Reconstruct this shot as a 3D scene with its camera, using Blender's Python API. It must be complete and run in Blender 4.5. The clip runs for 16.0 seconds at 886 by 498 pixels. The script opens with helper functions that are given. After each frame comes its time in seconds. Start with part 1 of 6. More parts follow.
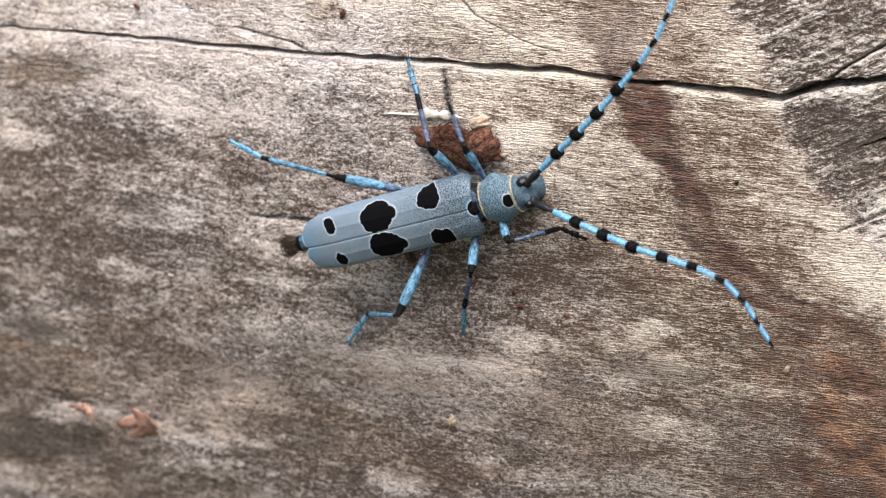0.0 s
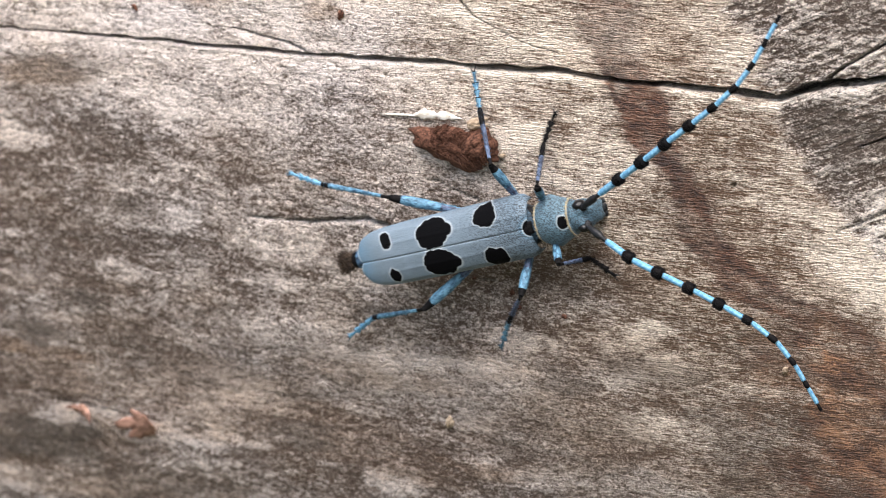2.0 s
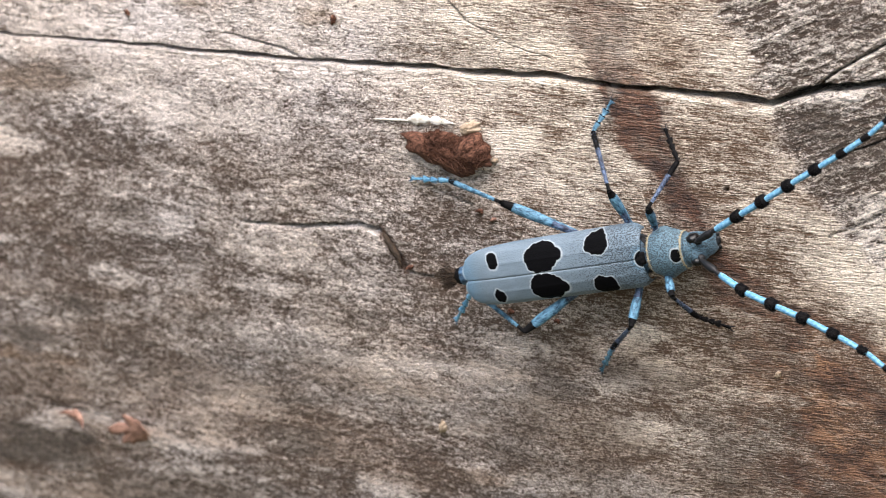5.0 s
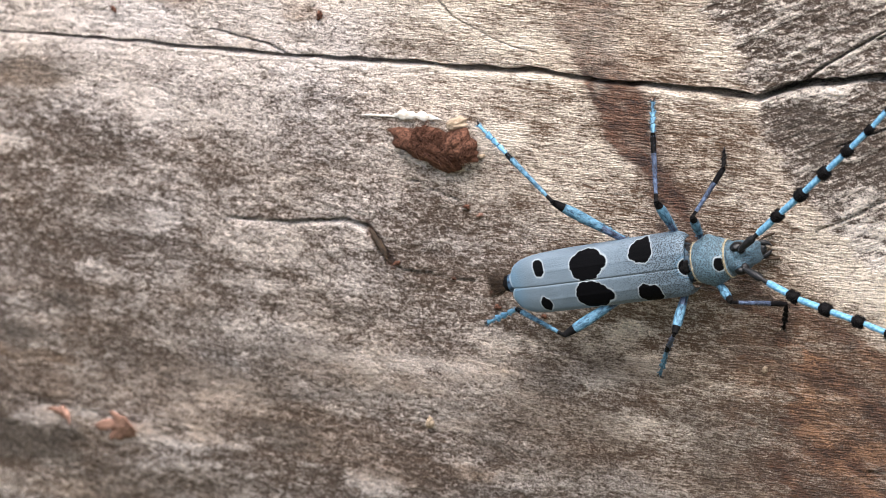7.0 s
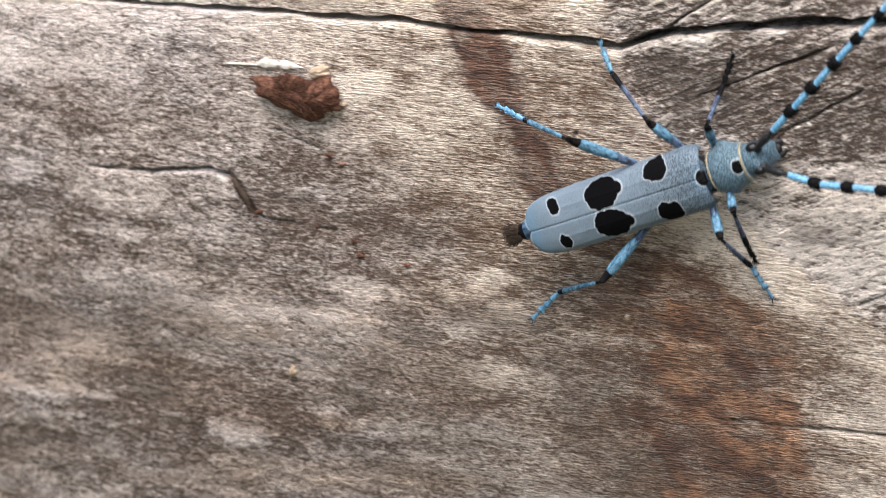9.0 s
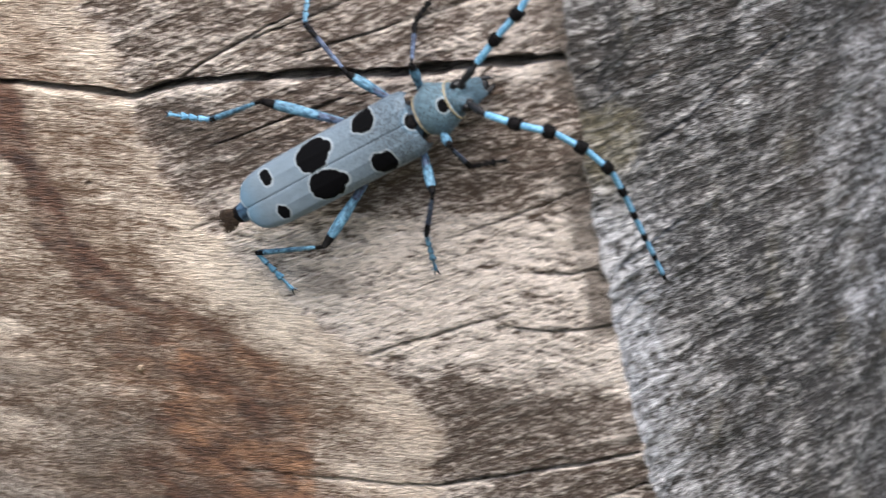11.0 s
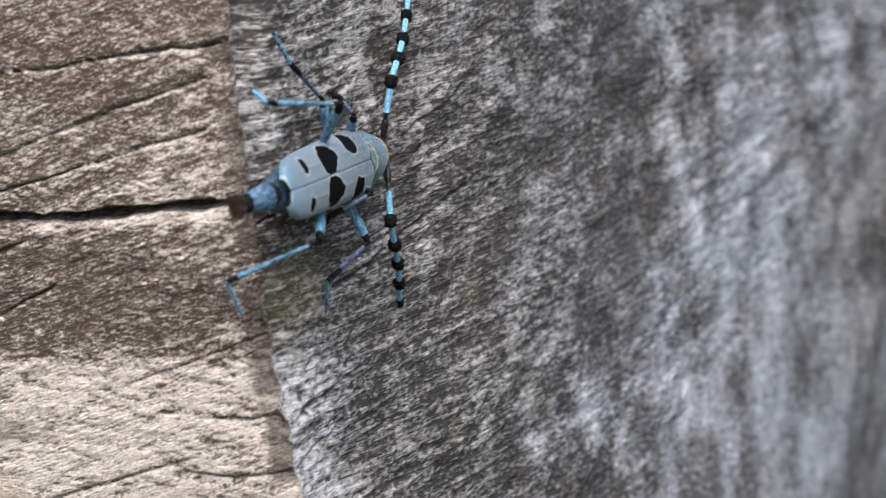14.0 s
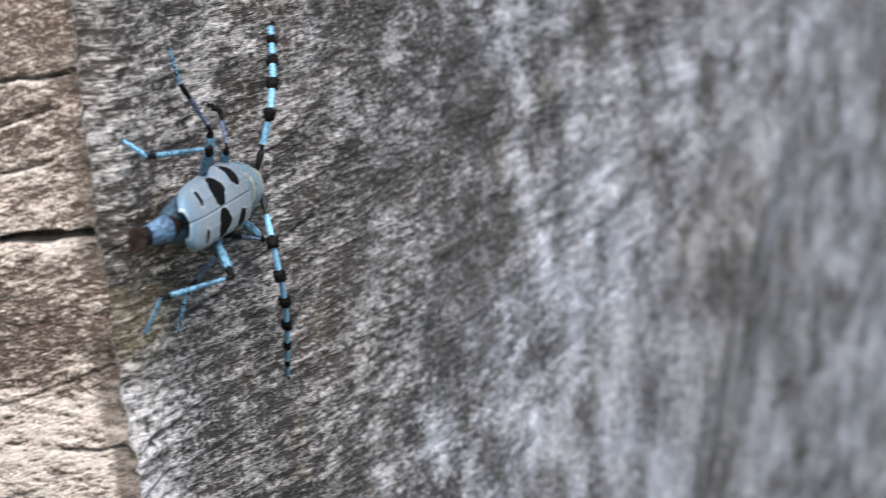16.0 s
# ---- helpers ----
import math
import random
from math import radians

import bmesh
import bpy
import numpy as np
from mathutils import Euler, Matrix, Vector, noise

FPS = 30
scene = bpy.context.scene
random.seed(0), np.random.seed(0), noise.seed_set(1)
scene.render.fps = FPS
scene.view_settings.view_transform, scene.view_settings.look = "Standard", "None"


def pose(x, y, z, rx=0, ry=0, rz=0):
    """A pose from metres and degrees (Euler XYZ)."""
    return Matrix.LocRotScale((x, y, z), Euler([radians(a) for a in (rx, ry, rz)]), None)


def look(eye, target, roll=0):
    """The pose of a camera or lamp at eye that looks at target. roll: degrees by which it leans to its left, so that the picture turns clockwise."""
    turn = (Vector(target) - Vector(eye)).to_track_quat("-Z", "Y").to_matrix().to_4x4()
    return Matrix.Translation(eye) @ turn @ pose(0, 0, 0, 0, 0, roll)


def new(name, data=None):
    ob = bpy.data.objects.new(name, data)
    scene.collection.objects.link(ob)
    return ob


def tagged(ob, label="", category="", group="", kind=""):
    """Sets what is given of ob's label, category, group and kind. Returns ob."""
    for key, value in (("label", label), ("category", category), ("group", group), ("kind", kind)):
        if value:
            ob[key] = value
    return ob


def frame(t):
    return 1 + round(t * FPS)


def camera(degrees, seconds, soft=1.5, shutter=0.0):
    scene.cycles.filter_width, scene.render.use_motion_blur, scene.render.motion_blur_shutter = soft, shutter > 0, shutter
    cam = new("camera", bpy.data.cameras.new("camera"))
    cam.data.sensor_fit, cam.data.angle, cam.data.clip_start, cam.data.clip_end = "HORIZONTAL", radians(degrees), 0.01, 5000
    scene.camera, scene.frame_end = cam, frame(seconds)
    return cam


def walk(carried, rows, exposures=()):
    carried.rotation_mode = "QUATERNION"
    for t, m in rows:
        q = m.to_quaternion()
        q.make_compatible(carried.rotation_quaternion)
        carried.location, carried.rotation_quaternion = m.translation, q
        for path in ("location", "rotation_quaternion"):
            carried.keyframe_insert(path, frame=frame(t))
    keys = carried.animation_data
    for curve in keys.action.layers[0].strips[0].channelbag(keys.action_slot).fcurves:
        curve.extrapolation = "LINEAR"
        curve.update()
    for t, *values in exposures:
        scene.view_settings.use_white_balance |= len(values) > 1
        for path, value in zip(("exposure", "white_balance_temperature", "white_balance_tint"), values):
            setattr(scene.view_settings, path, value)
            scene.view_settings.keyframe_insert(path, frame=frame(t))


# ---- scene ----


# ---- camera ----
cam = camera(10.0, 16.0, soft=0.65, shutter=0.9)
cam.data.dof.use_dof = True
cam.data.dof.focus_distance = 0.601
cam.data.dof.aperture_fstop = 40.0
EYE = (0.20624, -0.51333, 0.13814)
PATH = [
    (0, look(EYE, (-0.08016, -0.04042, -0.00459), -2.136)),
    (0.5, look(EYE, (-0.08009, -0.04038, -0.00458), -2.187)),
    (1, look(EYE, (-0.08007, -0.04035, -0.00454), -2.175)),
    (1.5, look(EYE, (-0.08004, -0.04033, -0.00452), -2.155)),
    (2, look(EYE, (-0.07996, -0.04029, -0.00452), -2.143)),
    (2.5, look(EYE, (-0.07990, -0.04023, -0.00447), -2.126)),
    (3, look(EYE, (-0.07989, -0.04018, -0.00431), -2.115)),
    (3.5, look(EYE, (-0.07990, -0.04014, -0.00419), -2.098)),
    (4, look(EYE, (-0.07984, -0.04008, -0.00408), -2.134)),
    (6.5, look(EYE, (-0.07862, -0.03936, -0.00415), -2.281)),
    (7, look(EYE, (-0.07799, -0.03911, -0.00455), -2.262)),
    (7.5, look(EYE, (-0.07699, -0.03886, -0.00572), -2.300)),
    (8, look(EYE, (-0.07425, -0.03770, -0.00723), -2.302)),
    (8.5, look(EYE, (-0.07173, -0.03662, -0.00856), -2.123)),
    (9, look(EYE, (-0.06397, -0.03284, -0.01070), -1.900)),
    (9.5, look(EYE, (-0.05640, -0.02916, -0.01232), -1.729)),
    (9.7, look(EYE, (-0.04437, -0.02295, -0.01272), -1.330)),
    (9.8, look(EYE, (-0.04374, -0.02259, -0.01262), -1.305)),
    (9.9, look(EYE, (-0.04212, -0.02170, -0.01236), -1.239)),
    (10, look(EYE, (-0.03732, -0.01907, -0.01160), -1.045)),
    (10.1, look(EYE, (-0.03366, -0.01723, -0.01144), -1.062)),
    (10.2, look(EYE, (-0.03185, -0.01634, -0.01136), -1.070)),
    (10.35, look(EYE, (-0.02892, -0.01461, -0.01025), -0.963)),
    (12.3, look(EYE, (-0.00220, 0.00000, 0.00000), 0.000)),
    (12.5, look(EYE, (-0.00155, 0.00098, 0.00270), 0.023)),
    (13, look(EYE, (0.00441, 0.00411, 0.00565), 0.277)),
    (13.5, look(EYE, (0.01338, 0.00800, 0.00752), 0.379)),
    (14, look(EYE, (0.01659, 0.00967, 0.00951), 0.453)),
    (14.5, look(EYE, (0.02000, 0.01127, 0.01106), 0.564)),
    (15, look(EYE, (0.02275, 0.01250, 0.01214), 0.622)),
    (15.5, look(EYE, (0.02744, 0.01424, 0.01267), 0.723)),
    (16, look(EYE, (0.03246, 0.01603, 0.01316), 0.884)),
]
walk(cam, PATH, exposures=[(0, 0.84), (10.2, 0.82), (12.5, 0.68), (13.5, 0.72), (14.5, 0.82), (16, 0.98)])

# ---- world and light ----
sky = bpy.data.worlds.new("overcast_sky")
scene.world = sky
sky.use_nodes = True
sn = sky.node_tree.nodes
sl = sky.node_tree.links
tex = sn.new("ShaderNodeTexSky")
tex.sky_type = "NISHITA"
tex.sun_disc = False
SUN_DIR = Vector((0.17, -0.42, 0.88)).normalized()
tex.sun_elevation = math.asin(SUN_DIR.z)
tex.sun_rotation = math.atan2(SUN_DIR.x, SUN_DIR.y)
tex.air_density, tex.dust_density = 1.0, 3.0
sl.new(tex.outputs[0], sn["Background"].inputs[0])
sn["Background"].inputs[1].default_value = 0.15
sun = new("sun", bpy.data.lights.new("sun", "SUN"))
sun.data.energy = 3.9
sun.data.angle = radians(52)
sun.data.color = (1.0, 0.962, 0.93)
sun.matrix_world = look(SUN_DIR * 3, (0, 0, 0))


# ---- materials ----
class Net:
    """A short way to wire shader nodes."""

    def __init__(self, name, rough=0.8, spec=0.3):
        self.mat = bpy.data.materials.new(name)
        self.mat.use_nodes = True
        self.n, self.l = self.mat.node_tree.nodes, self.mat.node_tree.links
        self.out = self.n["Principled BSDF"]
        self.out.inputs["Roughness"].default_value = rough
        self.out.inputs["Specular IOR Level"].default_value = spec

    def put(self, socket, value):
        if isinstance(value, bpy.types.NodeSocket):
            self.l.new(value, socket)
        else:
            socket.default_value = value

    def coords(self, scale, turn=(0, 0, 0)):
        c, r, m = self.n.new("ShaderNodeTexCoord"), self.n.new("ShaderNodeMapping"), self.n.new("ShaderNodeMapping")
        self.l.new(c.outputs["Object"], r.inputs[0])
        self.l.new(r.outputs[0], m.inputs[0])
        r.inputs["Rotation"].default_value = turn
        m.inputs["Scale"].default_value = scale
        return m.outputs[0]

    def noise(self, scale, turn=(0, 0, 0), detail=4.0, rough=0.6, warp=0.0):
        t = self.n.new("ShaderNodeTexNoise")
        self.l.new(self.coords(scale, turn), t.inputs["Vector"])
        t.inputs["Scale"].default_value = 1.0
        t.inputs["Detail"].default_value = detail
        t.inputs["Roughness"].default_value = rough
        t.inputs["Distortion"].default_value = warp
        return t.outputs[0]

    def cracks(self, scale, warp):
        """Distance to the edge of irregular cells: 0 on the fine cracks."""
        v, add, mul = self.n.new("ShaderNodeTexVoronoi"), self.n.new("ShaderNodeVectorMath"), self.n.new("ShaderNodeVectorMath")
        w = self.n.new("ShaderNodeTexNoise")
        c = self.coords(scale)
        self.l.new(c, w.inputs["Vector"])
        w.inputs["Scale"].default_value, w.inputs["Detail"].default_value = 1.3, 4.0
        mul.operation, add.operation = "SCALE", "ADD"
        mul.inputs["Scale"].default_value = warp
        self.l.new(w.outputs["Color"], mul.inputs[0])
        self.l.new(c, add.inputs[0])
        self.l.new(mul.outputs[0], add.inputs[1])
        v.feature = "DISTANCE_TO_EDGE"
        v.inputs["Scale"].default_value = 1.0
        self.l.new(add.outputs[0], v.inputs["Vector"])
        return v.outputs["Distance"]

    def dots(self, scale):
        """Distance to scattered points: small near each."""
        v = self.n.new("ShaderNodeTexVoronoi")
        v.inputs["Scale"].default_value = 1.0
        self.l.new(self.coords(scale), v.inputs["Vector"])
        return v.outputs["Distance"]

    def waves(self, scale, turn, warp, detail=3.0, fine=1.4):
        """Fine wavy ridges, one after another up the surface."""
        w = self.n.new("ShaderNodeTexWave")
        w.wave_type, w.bands_direction = "BANDS", "Z"
        self.l.new(self.coords(scale, turn), w.inputs["Vector"])
        for key, v in (("Scale", 1.0), ("Distortion", warp), ("Detail", detail), ("Detail Scale", fine), ("Detail Roughness", 0.6)):
            w.inputs[key].default_value = v
        return w.outputs["Fac"]

    def attr(self, name):
        a = self.n.new("ShaderNodeAttribute")
        a.attribute_name = name
        return a.outputs["Fac"]

    def math(self, op, a, b=0.0, clamp=False):
        m = self.n.new("ShaderNodeMath")
        m.operation, m.use_clamp = op, clamp
        self.put(m.inputs[0], a)
        self.put(m.inputs[1], b)
        return m.outputs[0]

    def ramp(self, x, lo, hi, a=0.0, b=1.0):
        m = self.n.new("ShaderNodeMapRange")
        self.put(m.inputs["Value"], x)
        for k, v in zip(("From Min", "From Max", "To Min", "To Max"), (lo, hi, a, b)):
            m.inputs[k].default_value = v
        return m.outputs[0]

    def mix(self, f, a, b):
        m = self.n.new("ShaderNodeMix")
        m.data_type = "RGBA"
        self.put(m.inputs[0], f)
        for s, v in ((m.inputs[6], a), (m.inputs[7], b)):
            self.put(s, v if isinstance(v, bpy.types.NodeSocket) else (*v, 1))
        return m.outputs[2]

    def colour(self, c):
        self.put(self.out.inputs["Base Color"], c if isinstance(c, bpy.types.NodeSocket) else (*c, 1))

    def bump(self, h, depth, strength=1.0):
        b = self.n.new("ShaderNodeBump")
        b.inputs["Strength"].default_value = strength
        b.inputs["Distance"].default_value = depth
        self.l.new(h, b.inputs["Height"])
        self.l.new(b.outputs[0], self.out.inputs["Normal"])


def weathered_wood():
    k = Net("weathered_wood", 0.45, 0.5)
    crinkle = k.noise((1500, 1500, 2700), (0, radians(4), 0), 4, 0.68, 1.0)
    ridge = k.noise((520, 1200, 2700), (0, radians(-4), 0), 4, 0.62, 0.5)
    grain = k.noise((170, 600, 3600), (0, radians(-4), 0), 3, 0.6, 0.3)
    micro = k.noise((3600, 3600, 5200), (0, 0, 0), 3, 0.7, 0.4)
    streak = k.noise((380, 1200, 2700), (0, radians(24), 0), 5, 0.68, 0.7)
    ripple = k.waves((210, 400, 800), (0, radians(2), 0), 11.0, 3.0, 2.2)
    pore = k.noise((1500, 900, 3000), (0, radians(-2), 0), 2, 0.5, 0.3)
    broad = k.noise((45, 45, 70), (0, 0, 0), 3, 0.6)
    blotch = k.noise((210, 210, 430), (0, radians(-4), 0), 4, 0.65, 0.8)
    gold, rough_, stain, dirt_and_shade, tan = k.attr("gold"), k.attr("rough"), k.attr("stain"), k.attr("dirt_and_shade"), k.attr("tan")
    part_of = lambda n, amount: k.math("MULTIPLY", k.math("SUBTRACT", n, 0.5), amount)
    total = lambda *v: v[0] if len(v) == 1 else k.math("ADD", v[0], total(*v[1:]))
    # weathered grey, its crests bleached
    veins = k.cracks((480, 480, 1000), 2.2)
    pale = k.math("ADD", k.attr("pale"), total(part_of(crinkle, 3.7), part_of(micro, 2.3), part_of(ridge, 1.3), part_of(blotch, 0.7), -0.06), True)
    pale = k.math("MULTIPLY", pale, k.ramp(veins, 0.0, 0.05, 0.68, 1.0))
    warm = k.ramp(broad, 0.35, 0.7)
    dark_grey = k.mix(warm, (0.075, 0.047, 0.032), (0.098, 0.057, 0.034))
    light_grey = k.mix(warm, (0.90, 0.79, 0.74), (0.90, 0.76, 0.66))
    c = k.mix(pale, dark_grey, light_grey)
    # tan wood with fine wavy ridges
    palef = k.math("ADD", k.attr("pale"), total(part_of(ripple, 0.22), part_of(ridge, 1.6), part_of(grain, 0.9), part_of(micro, 1.9), part_of(crinkle, 1.6), -0.13), True)
    tanned = k.mix(palef, (0.110, 0.058, 0.029), (0.88, 0.75, 0.62))
    tanned = k.mix(k.ramp(pore, 0.36, 0.29, 0.0, 0.75), tanned, (0.075, 0.038, 0.020))
    c = k.mix(gold, c, tanned)
    # the splintered slanting grain
    pales = k.math("ADD", k.attr("pale"), total(part_of(streak, 2.8), part_of(micro, 3.0), part_of(crinkle, 3.0), part_of(ridge, 2.0), -0.06), True)
    pales = k.math("MULTIPLY", pales, k.ramp(veins, 0.0, 0.06, 0.65, 1.0))
    c = k.mix(rough_, c, k.mix(pales, (0.075, 0.046, 0.030), (0.97, 0.85, 0.755)))
    # brown and ochre tints, rust, soil, and shade painted into the cracks
    c = k.mix(k.math("MULTIPLY", tan, k.ramp(blotch, 0.3, 0.62, 0.55, 1.0), True), c, k.mix(k.math("ADD", palef, part_of(crinkle, 0.8), True), (0.085, 0.044, 0.022), (0.46, 0.30, 0.185)))
    flecked = k.ramp(total(ridge, part_of(micro, 0.8), part_of(blotch, 0.9)), 0.36, 0.66)
    rust = k.mix(flecked, (0.070, 0.028, 0.013), (0.44, 0.225, 0.118))
    rust = k.mix(k.ramp(total(k.attr("burn"), part_of(crinkle, 0.7), part_of(ridge, 0.9)), 0.2, 0.85), rust, k.mix(flecked, (0.028, 0.0105, 0.0060), (0.135, 0.056, 0.028)))
    worn = k.ramp(total(ridge, part_of(blotch, 1.6), part_of(crinkle, 0.6)), 0.62, 0.82, 1.0, 0.85)
    c = k.mix(k.math("MULTIPLY", stain, worn, True), c, rust)
    c = k.mix(k.math("MULTIPLY", dirt_and_shade, 0.85, True), c, k.mix(k.ramp(total(crinkle, part_of(micro, 0.6)), 0.3, 0.7), (0.026, 0.019, 0.014), (0.145, 0.108, 0.082)))
    k.colour(c)
    k.put(k.out.inputs["Roughness"], k.ramp(total(pale, part_of(micro, 0.5)), 0, 1, 0.62, 0.42))
    grey_h = total(k.math("MULTIPLY", crinkle, 0.95), k.math("MULTIPLY", ridge, 0.5), k.math("MULTIPLY", ripple, 0.09))
    gold_h = total(k.math("MULTIPLY", ripple, 0.14), k.math("MULTIPLY", ridge, 0.65), k.math("MULTIPLY", crinkle, 0.55))
    fork_h = total(k.math("MULTIPLY", streak, 1.5), k.math("MULTIPLY", crinkle, 0.5))
    mixed = lambda f, a, b: total(a, k.math("MULTIPLY", f, k.math("SUBTRACT", b, a)))
    k.bump(total(mixed(rough_, mixed(gold, grey_h, gold_h), fork_h), k.math("MULTIPLY", micro, 0.22)), 0.00095)
    return k.mat


def sawn_end_wood():
    k = Net("grey_sawn_end_grain", 0.8, 0.25)
    fine = k.noise((600, 800, 2500), (radians(3), 0, 0), 4, 0.7, 0.6)
    saw = k.noise((120, 110, 1250), (radians(3), 0, 0), 5, 0.66, 0.3)
    fray = k.noise((400, 420, 900), (radians(3), 0, 0), 4, 0.68, 1.0)
    broad = k.noise((30, 30, 34), (0, 0, 0), 4, 0.6)
    part_of = lambda n, amount: k.math("MULTIPLY", k.math("SUBTRACT", n, 0.5), amount)
    p = k.math("ADD", k.attr("pale"), k.math("ADD", part_of(fine, 2.7), k.math("ADD", k.math("MULTIPLY", part_of(saw, 2.1), k.ramp(k.attr("inner"), 0, 1, 1.0, 0.25)), part_of(fray, 0.9))), True)
    dark = k.mix(k.ramp(broad, 0.4, 0.65), (0.034, 0.031, 0.030), (0.046, 0.038, 0.032))
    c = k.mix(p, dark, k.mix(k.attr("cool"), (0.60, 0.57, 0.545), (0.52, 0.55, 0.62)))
    c = k.mix(k.math("MULTIPLY", k.attr("dirt_and_shade"), 0.85, True), c, (0.040, 0.037, 0.036))
    c = k.mix(k.math("MULTIPLY", k.attr("lichen"), k.ramp(fine, 0.35, 0.6), True), c, (0.25, 0.21, 0.11))
    k.colour(c)
    k.bump(k.math("ADD", k.math("MULTIPLY", fine, 0.45), k.math("ADD", k.math("MULTIPLY", saw, k.ramp(k.attr("inner"), 0, 1, 1.6, 0.5)), k.math("MULTIPLY", fray, 0.6))), 0.0008)
    return k.mat


def hard_shell(name, base, tip, black=(0.0035, 0.0035, 0.004), rim=(0.42, 0.46, 0.48), grit=0.3):
    """Velvety blue shell with black marks, pale along their rim. 'mark' is the distance from a mark in millimetres."""
    k = Net(name, 0.55, 0.35)
    g = k.noise((5400, 5400, 5400), (0, 0, 0), 2, 0.7)
    b = k.noise((420, 900, 900), (0, 0, 0), 3, 0.6)
    c = k.mix(k.attr("tint"), base, tip)
    c = k.mix(k.ramp(b, 0.3, 0.7, 0.0, 0.5), c, tuple(v * 0.66 for v in base))
    pit = k.math("ADD", k.dots((6200, 6800, 6800)), k.math("MULTIPLY", k.math("SUBTRACT", g, 0.5), 0.5))
    wide = k.ramp(k.attr("pits"), 0.2, 1.0, 0.30, 0.58)
    pit = k.math("MULTIPLY", k.math("SUBTRACT", wide, pit), 6.0, True)
    c = k.mix(k.math("MULTIPLY", pit, k.ramp(k.attr("pits"), 0.2, 1.0, 0.40, 0.90), True), c, (0.014, 0.019, 0.024))
    d = k.math("ADD", k.attr("mark"), k.math("MULTIPLY", k.math("SUBTRACT", g, 0.5), 0.12))
    c = k.mix(k.ramp(d, 0.20, 0.05, 0, 0.7), c, rim)
    c = k.mix(k.ramp(d, 0.05, -0.03), c, black)
    k.colour(c)
    k.put(k.out.inputs["Roughness"], k.ramp(g, 0.3, 0.7, 0.42, 0.68))
    k.put(k.out.inputs["Specular IOR Level"], k.ramp(d, -0.03, 0.05, 0.015, 0.35))
    k.put(k.out.inputs["Sheen Weight"], k.ramp(d, 0.0, 0.06, 0.0, 0.16))
    k.out.inputs["Sheen Roughness"].default_value = 0.35
    k.put(k.out.inputs["Sheen Tint"], (0.85, 0.93, 1.0, 1))
    k.bump(g, 0.00005 * grit * 4)
    return k.mat


def fuzz(name, a, b, rough=0.6, spec=0.3, scale=2600):
    k = Net(name, rough, spec)
    g = k.noise((scale * 0.5, scale, scale), (0, 0, 0), 4, 0.7)
    k.colour(k.mix(k.ramp(g, 0.36, 0.64), a, b))
    k.bump(g, 0.00006)
    return k.mat


def bounce_ground():
    k = Net("bounce_ground", 0.95, 0.1)
    a, b = k.noise((3, 3, 3), (0, 0, 0), 6), k.noise((60, 60, 60), (0, 0, 0), 5)
    k.colour(k.mix(a, k.mix(b, (0.05, 0.045, 0.025), (0.16, 0.12, 0.07)), k.mix(b, (0.04, 0.06, 0.02), (0.12, 0.13, 0.05))))
    k.bump(b, 0.02)
    return k.mat


WOOD, END_WOOD, FLOOR = weathered_wood(), sawn_end_wood(), bounce_ground()
SHELL = hard_shell("blue_grey_wing_case", (0.142, 0.184, 0.224), (0.084, 0.176, 0.260))
FACE = hard_shell("dark_blue_head", (0.085, 0.155, 0.205), (0.05, 0.10, 0.13), grit=0.6)
PLATE = hard_shell("blue_grey_neck_shield", (0.112, 0.182, 0.224), (0.105, 0.200, 0.270), grit=0.6)
BLUE = fuzz("pale_blue_fuzz", (0.010, 0.034, 0.064), (0.140, 0.295, 0.415))
DUSK = fuzz("dusky_violet_fuzz", (0.009, 0.010, 0.020), (0.105, 0.145, 0.235))
TAN_RING = fuzz("glossy_brown_segment", (0.005, 0.0035, 0.003), (0.020, 0.011, 0.008), 0.6, 0.15)
TAIL = fuzz("dusky_blue_tail", (0.010, 0.020, 0.038), (0.075, 0.145, 0.235))
ABDOMEN = fuzz("dark_blue_abdomen", (0.006, 0.009, 0.014), (0.040, 0.083, 0.126))
ICE = fuzz("bright_blue_ring", (0.060, 0.190, 0.330), (0.225, 0.440, 0.600), 0.8, 0.12, 4200)
BLACK = fuzz("black_bristles", (0.002, 0.002, 0.0025), (0.009, 0.008, 0.008), 0.75, 0.08)
DARK = fuzz("dark_horn", (0.004, 0.005, 0.007), (0.018, 0.017, 0.018), 0.4, 0.25)
EYE_BLACK = fuzz("glossy_black_eye", (0.002, 0.002, 0.003), (0.006, 0.006, 0.007), 0.3, 0.3, 4000)
CREAM = fuzz("cream_fringe", (0.205, 0.166, 0.103), (0.442, 0.379, 0.261), 0.7)
BROWN = fuzz("brown_hairs", (0.014, 0.009, 0.006), (0.059, 0.036, 0.021), 0.7)
BARK = fuzz("red_brown_bark", (0.022, 0.009, 0.006), (0.165, 0.076, 0.049), 0.9, 0.15, 3600)
LEAF = fuzz("red_brown_leaf", (0.14, 0.070, 0.050), (0.36, 0.205, 0.150), 0.7, 0.3, 1400)
SPLINT = fuzz("fresh_white_wood", (0.45, 0.40, 0.33), (0.84, 0.81, 0.76), 0.7, 0.3, 700)
TAN = fuzz("tan_wood_crumb", (0.20, 0.14, 0.09), (0.44, 0.35, 0.26), 0.8, 0.2, 1500)


